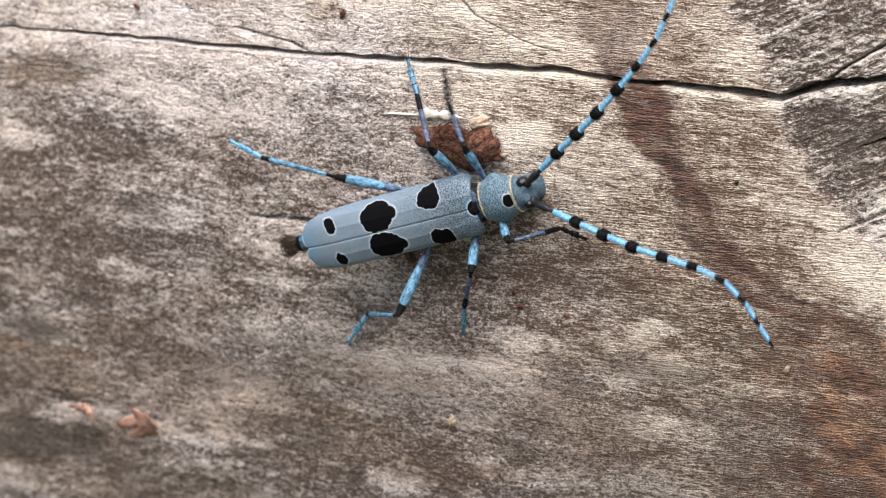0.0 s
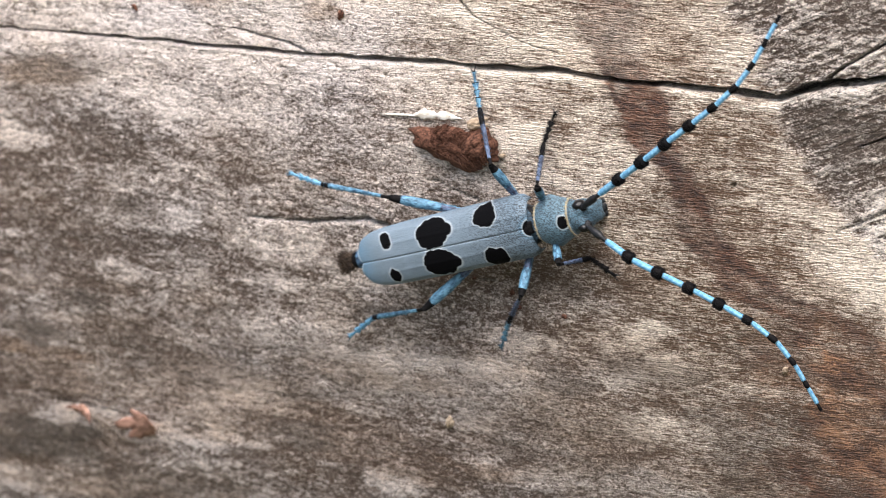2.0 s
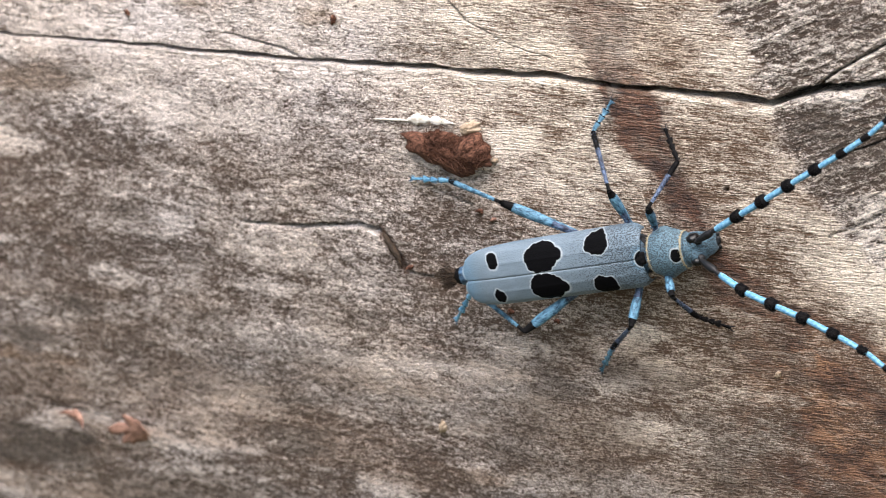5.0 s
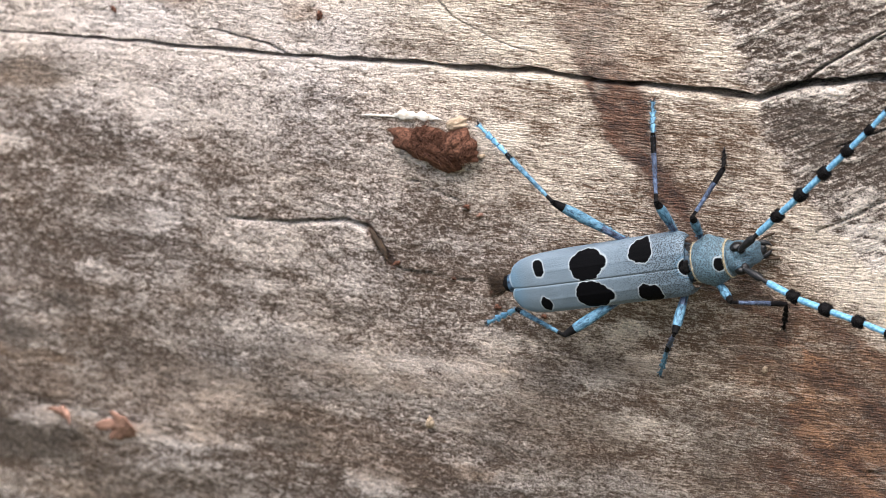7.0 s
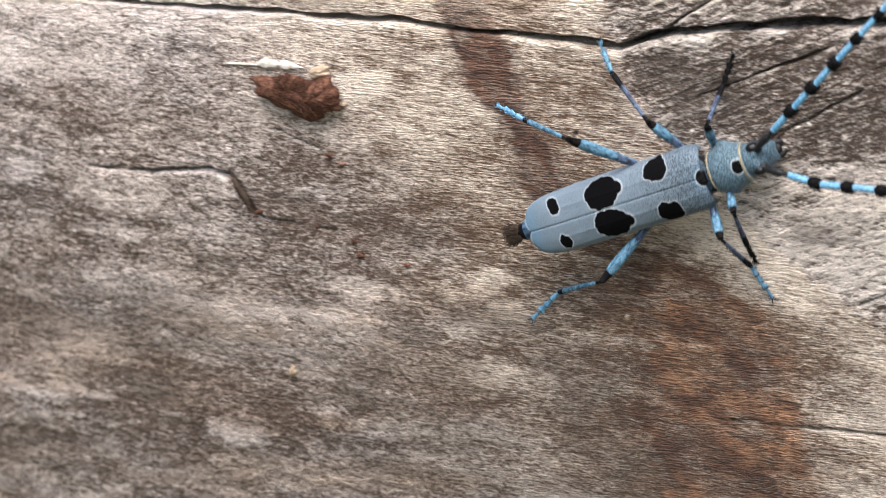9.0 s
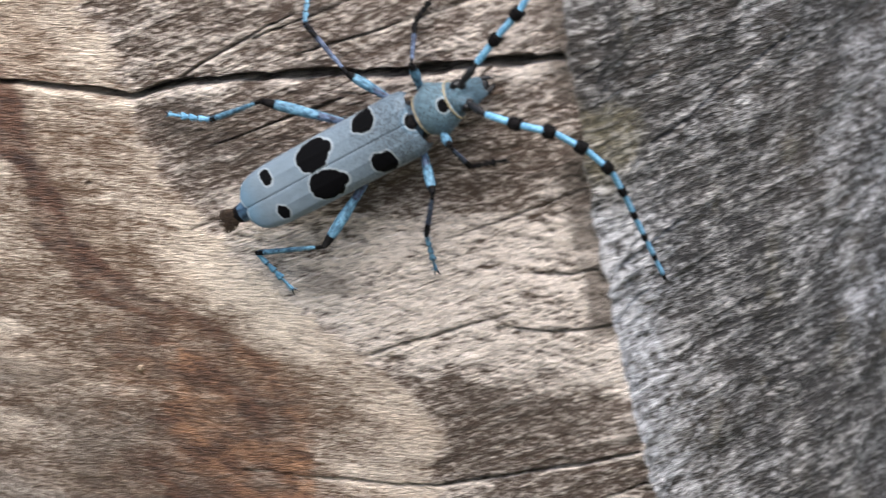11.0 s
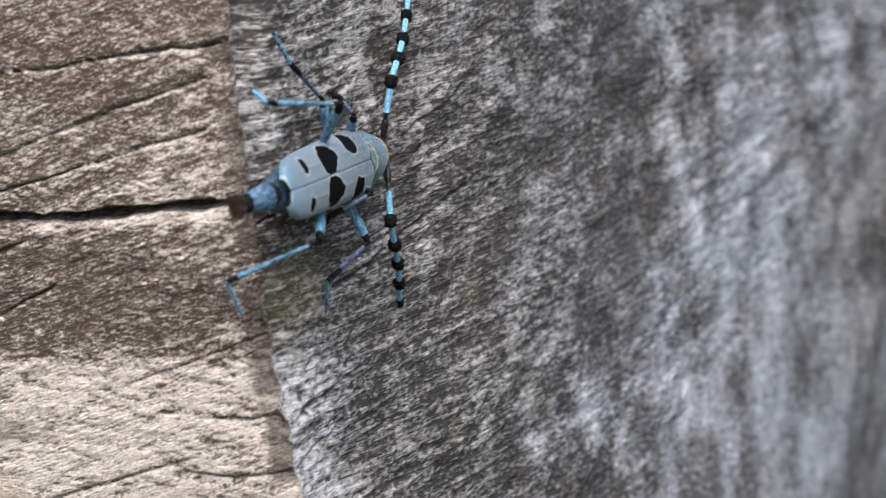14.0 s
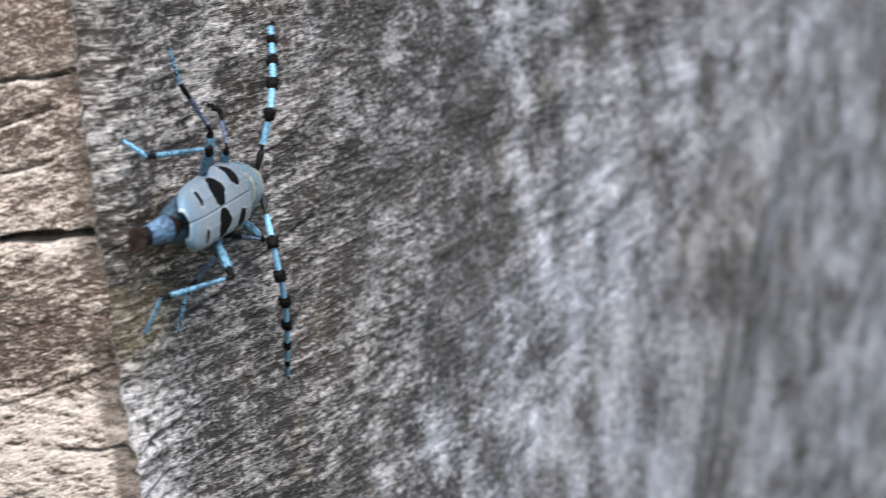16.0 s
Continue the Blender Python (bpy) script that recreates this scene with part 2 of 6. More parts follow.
# ---- helpers for meshes ----
def part(name, bm, material, parent, label=""):
    me = bpy.data.meshes.new(name)
    bm.to_mesh(me)
    bm.free()
    for m in material if isinstance(material, (list, tuple)) else [material]:
        me.materials.append(m)
    for p in me.polygons:
        p.use_smooth = True
    ob = new(name, me)
    ob.parent = parent
    return tagged(ob, label)


def grid_mesh(name, P, materials, attrs=(), closed=False):
    """A mesh from a grid of points P[i, j], with float attributes of the same shape."""
    n, m = P.shape[:2]
    i, j = np.meshgrid(np.arange(n - 1), np.arange(m if closed else m - 1), indexing="ij")
    k = (j + 1) % m
    f = np.stack([i * m + j, (i + 1) * m + j, (i + 1) * m + k, i * m + k], -1).reshape(-1, 4).astype(np.int32)
    me = bpy.data.meshes.new(name)
    me.vertices.add(n * m)
    me.vertices.foreach_set("co", P.reshape(-1).astype(np.float32))
    me.loops.add(len(f) * 4)
    me.loops.foreach_set("vertex_index", f.reshape(-1))
    me.polygons.add(len(f))
    me.polygons.foreach_set("loop_start", np.arange(0, len(f) * 4, 4, dtype=np.int32))
    me.polygons.foreach_set("use_smooth", np.ones(len(f), bool))
    for mt in materials:
        me.materials.append(mt)
    me.update(calc_edges=True)
    me.validate()
    for key, v in dict(attrs).items():
        a = me.attributes.new(key, "FLOAT", "POINT")
        a.data.foreach_set("value", np.asarray(v, np.float32).reshape(-1))
    return me


def lattice(ix, iy, seed):
    h = (ix.astype(np.int64) * 374761393 + iy.astype(np.int64) * 668265263 + seed * 1442695041) & 0xFFFFFFFF
    h = ((h ^ (h >> 13)) * 1274126177) & 0xFFFFFFFF
    return ((h ^ (h >> 16)) & 0xFFFF) / 65535.0


def value_noise(x, y, seed):
    ix, iy = np.floor(x), np.floor(y)
    u, v = x - ix, y - iy
    u, v = u * u * u * (u * (u * 6 - 15) + 10), v * v * v * (v * (v * 6 - 15) + 10)
    a, b = lattice(ix, iy, seed), lattice(ix + 1, iy, seed)
    c, d = lattice(ix, iy + 1, seed), lattice(ix + 1, iy + 1, seed)
    return (a * (1 - u) + b * u) * (1 - v) + (c * (1 - u) + d * u) * v


def fbm(x, y, sx, sy, turn=0.0, octaves=4, seed=1, gain=0.55):
    """Fractal noise about 0, features sx by sy across, turned by degrees."""
    c, s = math.cos(radians(turn)), math.sin(radians(turn))
    p, q = (x * c + y * s) / sx, (-x * s + y * c) / sy
    out, amp, tot = 0.0, 1.0, 0.0
    for o in range(octaves):
        out = out + amp * (value_noise(p + 17.3 * o, q - 9.1 * o, seed + o) - 0.5)
        tot += amp
        amp *= gain
        p, q = p * 2.03, q * 2.03
    return out / tot * 2


def smooth(e0, e1, x):
    t = np.clip((x - e0) / (e1 - e0), 0, 1)
    return t * t * (3 - 2 * t)


def along(x, z, line):
    """Distance to a line of points, how far along it (0..1), and on which side (above is positive)."""
    best, at, side = np.full(x.shape, 1e9), np.zeros(x.shape), np.zeros(x.shape)
    for i, ((x0, z0), (x1, z1)) in enumerate(zip(line, line[1:])):
        dx, dz = x1 - x0, z1 - z0
        t = np.clip(((x - x0) * dx + (z - z0) * dz) / (dx * dx + dz * dz), 0, 1)
        d = np.hypot(x - x0 - t * dx, z - z0 - t * dz)
        near = d < best
        best = np.where(near, d, best)
        at = np.where(near, (i + t) / (len(line) - 1), at)
        side = np.where(near, dx * (z - z0) - dz * (x - x0), side)
    return best, at, np.sign(side)


# ---- the log ----
RADIUS = 250.0  # mm
CUT_Y, CUT_Z = 0.07, -0.12  # how the cut leans
MAIN_CRACK = [(-185, 5.6), (-161, 6.1), (-144.4, 6.3), (-133.4, 6.1), (-122.8, 6.2), (-110.4, 6.5), (-97.7, 6.5), (-86.7, 6.8), (-77.5, 6.4),
              (-64.0, 6.3), (-58.3, 5.9), (-54.6, 7.5), (-51.2, 8.3), (-38.1, 10.0), (-23.9, 11.5), (-10.0, 13.6), (4, 15.6)]
# cracks: line, widths at its two ends, depth
PLAIN_CRACKS = [
    ([(-133.6, -15.5), (-127.3, -15.4), (-119.8, -14.7), (-115.6, -14.1), (-112.4, -14.9)], 0.08, 0.26, 0.9),
    ([(-109.6, -19.4), (-107.5, -20.0), (-104.1, -19.9), (-100.9, -20.4), (-96.8, -20.5)], 0.10, 0.06, 0.35),
    ([(-104.5, 16.6), (-101.9, 14.8), (-99.4, 12.6)], 0.16, 0.10, 0.5),
    ([(-99.6, 12.8), (-93.5, 10.2), (-87.5, 8.8)], 0.07, 0.05, 0.15),
    ([(-134.6, 8.7), (-130.2, 8.0), (-126.3, 7.5), (-123.0, 6.5)], 0.10, 0.13, 0.6),
    ([(-170, -44.4), (-150, -45.6), (-138, -46)], 0.08, 0.06, 0.15),
    ([(-108.2, -8.3), (-104.9, -8.2), (-101.6, -9.5), (-99.2, -10.3)], 0.05, 0.12, 0.4),
    ([(-95.7, -12.0), (-92.5, -13.2), (-89.3, -14.6)], 0.06, 0.04, 0.15),
]
UPPER_CRACKS = [
    (MAIN_CRACK, 0.10, 0.58, 4.5),
    ([(-56, 6.9), (-53.6, 7.4), (-49.9, 10.0), (-44.3, 13.1), (-36, 17.5)], 0.17, 0.12, 0.7),
    ([(-44, 26.0), (-38.3, 26.7), (-24.2, 28.5), (-15.3, 30.6), (-6.1, 31.9), (0, 33)], 0.08, 0.20, 1.0),
    ([(-42, 14), (-20, 23), (-3, 29)], 0.12, 0.2, 0.6),
    ([(-36, 12.5), (-14, 20), (-4, 23)], 0.1, 0.2, 0.6),
]
LOWER_CRACKS = [
    ([(-30.4, -22.7), (-23.8, -19.9), (-11.6, -15.5)], 0.12, 0.08, 0.6),
    ([(-14.5, -17.5), (-6.8, -17.3), (1.5, -15.6)], 0.06, 0.13, 0.6),
    ([(-47.8, -39.0), (-33.0, -38.7), (-24.3, -38.1), (-14.7, -35.2), (-4.0, -32.3), (4.5, -28.9)], 0.08, 0.18, 0.9),
    ([(-5.7, -37.1), (5, -32.5)], 0.10, 0.16, 0.7),
    ([(-10.1, -10.6), (-4.5, -10.2), (2.4, -8.7)], 0.06, 0.13, 0.6),
    ([(-52, -10), (-40, -4), (-26, 3.5)], 0.08, 0.14, 0.5),
    ([(-48, 1), (-30, 8.0)], 0.1, 0.16, 0.5),
    ([(-20, -8), (-4, -1.5), (0, 0)], 0.06, 0.12, 0.45),
]
# the red-brown stain: its two edges, by height
STAIN_Z = [-70, -50, -37, -31, -25, -20, -18, -15, -12, -7, -3.5, -2, -0.6, 4, 7, 10, 17, 30]
STAIN_L = [-62, -60, -59, -58, -59, -63.5, -66, -68.5, -72, -73, -74.5, -77, -79.8, -80.5, -81.5, -84, -87, -92]
STAIN_R = [-38, -38, -38.5, -39.5, -42.5, -50, -57, -61.5, -66, -67.3, -70.5, -71.5, -72, -71.8, -74.5, -76, -77, -81]
# where the diagonal-grained wood begins, by height
FORK_Z = [-60, -46.3, -32.8, -26.3, -23.7, -16.0, -10.2, -0.7, 5.8, 6.4, 11.4, 16.5, 40]
FORK_X = [-28, -26.4, -23.1, -24.9, -30.5, -40.2, -47.2, -55.7, -58.9, -57.6, -61.7, -64.7, -74]
# weathered patches: centre and half sizes, by strength
DARK_PATCHES = {
    0.98: [(-170, -50.4, 14, 3.4), (-160, -29.5, 4, 1.4), (-168, -35, 5, 1.6)],
    0.6: [(-66, -38, 10, 6), (-60, -47, 10, 5), (-78, -30, 8, 3), (-72, -52, 14, 4), (-62, -25, 6, 3), (-163, 1.3, 10, 2.4), (-151, -16, 4.5, 1.4), (-138, -29.4, 6, 1.8), (-117, -27, 5, 1.6), (-89, -33, 6, 2), (-98, -42, 5, 2), (-128.6, -45, 6, 2), (-50, 2, 7, 4), (-64, -34, 4, 3), (-34, -14, 4, 1.6)],
    0.45: [(-151, -55, 20, 4), (-88, -20.5, 5, 1.4), (-82, -38, 6, 3), (-93, -51, 12, 3), (-14, -28, 10, 3), (-98, -37, 16, 5), (-84, -45, 14, 5), (-132, -36, 22, 5)],
    0.14: [(-120, -6, 12, 5), (-150, -8, 14, 5), (-158, -30, 16, 6), (-125, -25, 15, 4), (-104, 8.4, 20, 1.2), (-128, 12.5, 8, 1.5), (-47, 14, 9, 5), (-30, 2, 18, 7), (-15, -40, 16, 9)],
}
PALE_PATCHES = [(-168.8, -7.5, 6, 2), (-153.5, -24.5, 6, 1.8), (-129.4, -23.9, 5, 1.6), (-149.7, -47.4, 7, 2), (-162.7, -46, 4, 1.5), (-101.2, -32, 6, 1.7), (-76.8, -24.7, 4, 1.6),
                (-94.2, -46.3, 6, 1.6), (-115.9, -49.2, 6, 2), (-95.9, -27.9, 5, 1.5), (-74.8, -28.6, 3, 1.5), (-93.8, -1.2, 5, 2), (-135, -40, 7, 2), (-116, -33.5, 2.4, 2.4), (-141, -46.6, 5, 1.6)]


def side_relief(x, z):
    """Height of the log's side above its round form and its tones, by place along the log and height, in mm."""
    wx = x + 1.6 * fbm(x, z, 9, 6, 0, 2, 40)
    wz = z + 0.8 * fbm(x, z, 9, 5, 0, 2, 50)
    jag = fbm(x, z, 5, 4, 0, 4, 60)
    fork = smooth(-1.0, 1.6, x - np.interp(z, FORK_Z, FORK_X) + 2.0 * jag + 1.7 * fbm(x, z, 6, 0.7, 22, 3, 65))
    gold = smooth(-112, -82, x + 14 * fbm(x, z, 26, 9, 0, 3, 70) + 0.35 * z) * (1 - fork) * (0.75 + 0.25 * smooth(-45, -10, z))
    left, right = np.interp(z, STAIN_Z, STAIN_L), np.interp(z, STAIN_Z, STAIN_R)
    low = smooth(-17, -24, z)
    inside = np.minimum((x - left) / (1.1 + 4.5 * low), (right - x) / (1.1 + 0.7 * low))
    q = inside + 1.55 * fbm(x, z, 5, 5, -35, 4, 80, 0.6) + 0.85 * fbm(x, z, 1.5, 0.6, 0, 3, 85) + 0.55 * fbm(x, z, 5, 0.5, -3, 3, 86) - 0.25
    patchy = smooth(-0.45, 0.15, fbm(x, z, 7, 3, -28, 4, 88))
    stain = smooth(-0.55, 0.45, q) * (1 - fork * 0.9) * (1.0 - (0.42 + 0.10 * low) * (1 - patchy)) * (1 - 0.35 * smooth(5, 9, z))
    stain = np.maximum(stain, 0.45 * smooth(-2.2, 0.0, q) * (1 - fork) * smooth(-0.35, 0.15, fbm(x, z, 3, 7, -50, 3, 90)))
    stain = stain * (1 - 0.55 * np.exp(-((right - x - 5) / 2.6) ** 2) * smooth(-14, -18, z) * smooth(-32, -25, z))
    edge_line = np.exp(-((right - x - 0.8 + 1.2 * fbm(x, z, 5, 5, -40, 3, 91)) / 0.75) ** 2) * (0.45 + 0.55 * smooth(-13, -19, z)) * smooth(9, 5, z) * (1 - fork)
    stain = np.maximum(stain, 0.75 * edge_line)
    burn = (0.95 - 0.55 * low) + 0.9 * fbm(x, z, 6, 4, -40, 4, 94) * (0.5 + 0.5 * low)
    for cx, cz, rx, rz in ((-53, -44, 6.5, 5.5), (-62.5, -17.2, 4, 3), (-54, -56, 8, 6), (-56.5, -34, 3, 2), (-45, -39, 3.5, 3), (-59, -40, 5, 4), (-44.5, -31, 3, 4), (-57, -22, 4, 3)):
        burn = np.maximum(burn, 0.95 * smooth(1.4, 0.3, np.hypot((x - cx) / rx, (z - cz) / rz) + 0.7 * jag))
    dirt_and_shade = np.zeros(x.shape)
    spot = lambda cx, cz, rx, rz: smooth(1.3, 0.35, np.hypot((x - cx) / rx, (z - cz) / rz) + 0.85 * fbm(x, z, rx * 0.6, rz * 0.7, 0, 4, int(-cx) + 7))
    for amt, spots in DARK_PATCHES.items():
        for one in spots:
            dirt_and_shade = np.maximum(dirt_and_shade, amt * spot(*one))
    bright = np.zeros(x.shape)
    for one in PALE_PATCHES:
        bright = np.maximum(bright, spot(*one))
    tan = 0.62 * smooth(-20, -34, z + 6 * fbm(x, z, 22, 6, 2, 3, 95)) * smooth(-0.35, 0.35, fbm(x, z, 24, 5, 2, 4, 96)) * (1 - fork)
    for cx, cz, rx, rz, amt in ((-165, 1.0, 9, 2.2, 0.8), (-168, -37.8, 10, 2.0, 0.95), (-112, -47, 16, 3.5, 0.7), (-148, -41, 14, 2.4, 0.5), (-88, -39, 14, 5, 0.6), (-121, 11.6, 4, 1.4, 0.6), (-138, 12.2, 4, 1.2, 0.5), (-97, -20, 12, 3, 0.4), (-76, -18, 5, 5, 0.5), (-72.5, 12, 5, 6, 0.6), (-69, -1, 3.5, 5, 0.45), (-63, -12, 4, 4, 0.5), (-84, 8, 5, 4, 0.4), (-54, -17, 5, 3, 0.45)):
        tan = np.maximum(tan, amt * spot(cx, cz, rx, rz))
    flecks = fbm(wx, wz, 2.6, 1.0, -7, 4, 100, 0.62)
    crackle = 1 - np.abs(fbm(wx, wz, 2.2, 1.1, 6, 4, 110, 0.65)) * 2.2
    broad = fbm(x, z, 26, 7, 3, 4, 120)
    bleach = smooth(0.15, 0.6, fbm(x, z, 9, 2.6, 2, 4, 125))
    cloud = fbm(x, z, 7, 3.2, 4, 4, 127, 0.6)
    ripple = fbm(x + 0.5 * np.sin(z * 1.1), z, 1.2, 0.42, 0, 3, 130)
    streaks = fbm(wx, wz, 6, 0.8, 24, 4, 140, 0.64)
    waves = fbm(wx, wz, 2.2, 0.36, -3, 3, 150)
    scales = fbm(wx, wz, 3.4, 0.8, -5, 4, 155, 0.6)
    lower = smooth(2.5, -4, z + 1.5 - 0.11 * x + 3.5 * jag) * smooth(-26, -22.5, z + 2 * jag)
    pale = 0.30 + 0.11 * smooth(-22, -34, z) - 0.35 * smooth(45, 90, z) - 0.08 * smooth(-32, -26, z) * smooth(-4, -10, z) - 0.12 * smooth(-125, -140, x) * smooth(-28, -22, z) * smooth(-2, -7, z) + 0.22 * flecks - 0.16 * np.clip(crackle, 0, 1) + 0.40 * broad + 0.38 * cloud + 0.30 * bleach + 0.26 * smooth(-36, -4, z) + 0.20 * smooth(3, 9, z) + 0.12 * smooth(-6, 2, z) * smooth(9, 5, z) + 0.55 * bright - 0.10 * smooth(-130, -160, x) * smooth(4, -2, z)
    strip = smooth(-15, -7, x - np.interp(z, FORK_Z, FORK_X)) * smooth(-4, -14, z)
    pale_gold = 0.285 + 0.20 * smooth(-12, -3, z) * smooth(-70, -80, x) + (0.66 - 0.30 * smooth(-24, -30, z)) * strip + 0.42 * broad + 0.34 * cloud + 0.20 * ripple + 0.15 * flecks + 0.15 * smooth(-20, 5, z) + 0.25 * bleach + 0.5 * bright
    pale_fork = 0.09 - 0.17 * smooth(-6, 0, z) + 0.16 * smooth(-22, -8, x) * smooth(8, 16, z) + 0.20 * smooth(-36, -44, x) * smooth(-10, 0, z) + 0.06 * smooth(-22, -12, x) - 0.10 * smooth(-3, 2, z) * smooth(14, 10, z) * smooth(-20, -32, x) * smooth(-48, -42, x) + 0.75 * streaks * (1 - 0.5 * lower) + (0.40 + 0.2 * lower) * waves + 0.45 * broad + (0.98 - 0.16 * smooth(-25, -5, x) + 1.0 * scales + 0.3 * cloud) * lower - 0.12 * smooth(-27, -33, z)
    rest = 0.14 * smooth(-17, -25, z) * smooth(-42, -33, z) * smooth(-122, -112, x) * smooth(-66, -76, x)
    pale = (pale + rest) * (1 - gold) + (pale_gold + rest) * gold
    pale = pale * (1 - fork) + pale_fork * fork
    h = 0.6 * fbm(x, z, 45, 22, 4, 3, 160) - 0.35
    plain = 0.17 * flecks - 0.12 * np.clip(crackle, 0, 1) ** 3
    h = h + (plain * (1 - 0.7 * gold) + 0.07 * ripple * gold) * (1 - fork) + fork * ((0.30 - 0.14 * lower) * streaks + 0.12 * waves + 0.05 * flecks + 0.20 * lower * scales) - 0.25 * fork
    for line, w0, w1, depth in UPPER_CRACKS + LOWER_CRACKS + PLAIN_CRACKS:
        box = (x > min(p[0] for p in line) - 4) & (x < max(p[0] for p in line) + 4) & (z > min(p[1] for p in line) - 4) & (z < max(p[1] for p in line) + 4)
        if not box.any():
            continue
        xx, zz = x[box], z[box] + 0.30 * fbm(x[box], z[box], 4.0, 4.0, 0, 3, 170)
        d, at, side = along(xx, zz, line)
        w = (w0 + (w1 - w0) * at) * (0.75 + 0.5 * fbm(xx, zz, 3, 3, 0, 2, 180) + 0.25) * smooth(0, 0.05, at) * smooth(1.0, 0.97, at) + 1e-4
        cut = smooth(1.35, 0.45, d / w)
        lip = np.exp(-((d - 2.3 * w) / (1.6 * w)) ** 2) * (side < 0)
        h[box] += -depth * cut + 0.25 * min(1, depth) * lip - 0.75 * min(1.0, depth) * np.exp(-d / (2.2 * w + 0.12)) * (side < 0)
        # lower lips painted paler, as if sunlit from above
        pale[box] += (0.5 * lip + 0.45 * np.exp(-d / 0.7) * (side < 0)) * min(1, depth)
        # crack floors are painted dark as shade, on top of their real depth
        dirt_and_shade[box] = np.maximum(dirt_and_shade[box], 0.9 * smooth(0.8, 0.5, d / w))
    pit, _, _ = along(x, z, [(-112.6, -14.8), (-111.4, -16.6), (-109.6, -19.2)])
    stain = np.maximum(stain, 0.95 * smooth(0.9, 0.35, pit + 0.4 * jag))
    h = h - 0.35 * smooth(0.9, 0.3, pit)
    hole = np.hypot(x + 64.4, z + 5.1)
    h = h - 1.2 * smooth(0.4, 0.25, hole)
    return h, dict(pale=np.clip(pale, 0, 1), gold=gold, rough=fork, burn=np.clip(burn, 0, 1), stain=np.clip(stain, 0, 1), tan=np.clip(tan * (1 - gold * 0.3), 0, 1), dirt_and_shade=np.clip(dirt_and_shade * (1 - 0.8 * stain), 0, 1))


def steps(*spans):
    out = []
    for a, b, n in spans:
        out += list(np.linspace(a, b, n, endpoint=False))
    return np.array(out + [spans[-1][1]])


def ring_point(r, ang):
    """y and z on a circle about the log's axis; angle 0 faces the eye, up is positive."""
    return RADIUS - r * np.cos(ang), r * np.sin(ang)


# the sawn face, by depth and height: cracks with half widths, pale and dark patches with half sizes and strength
SAWN_CRACKS = [([(4, -11), (14, -9.5), (26, -8.2)], 0.2), ([(1, -17), (10, -15), (20, -13)], 0.15), ([(0, 10.5), (4, 12), (9, 13.5)], 0.2), ([(18, 1), (40, 4), (62, 7)], 0.25), ([(40, 15), (60, 18)], 0.2)]
PALE_SAWN = [(127, -4, 9, 16, 0.34), (122, -34, 10, 8, 0.30), (117, 19, 6, 5, 0.32), (112, 26, 5, 5, 0.22), (188, 7, 6, 9, 0.22), (70, -20, 8, 6, 0.20), (84, -27, 5, 5, 0.26), (150, -30, 14, 10, 0.16), (104, 2, 5, 4, 0.22),
             (30, 27, 7, 5, 0.30), (50, 18, 4, 4, 0.20), (75, -8, 3, 4, 0.26), (46, 12, 3, 2, 0.24), (162, -8, 8, 14, 0.12)]
DARK_SAWN = [(103, -10, 11, 8, 0.75), (108, 12, 9, 7, 0.55), (136, -8, 3.5, 12, 0.55), (94, -18, 7, 5, 0.5), (82, 9, 7, 6, 0.4), (150, 13, 12, 6, 0.45), (60, 0, 12, 5, 0.25), (225, -45, 20, 10, 0.4), (176, -14, 5, 10, 0.25), (36, 8, 14, 7, 0.25), (30, -4, 12, 5, 0.25)]


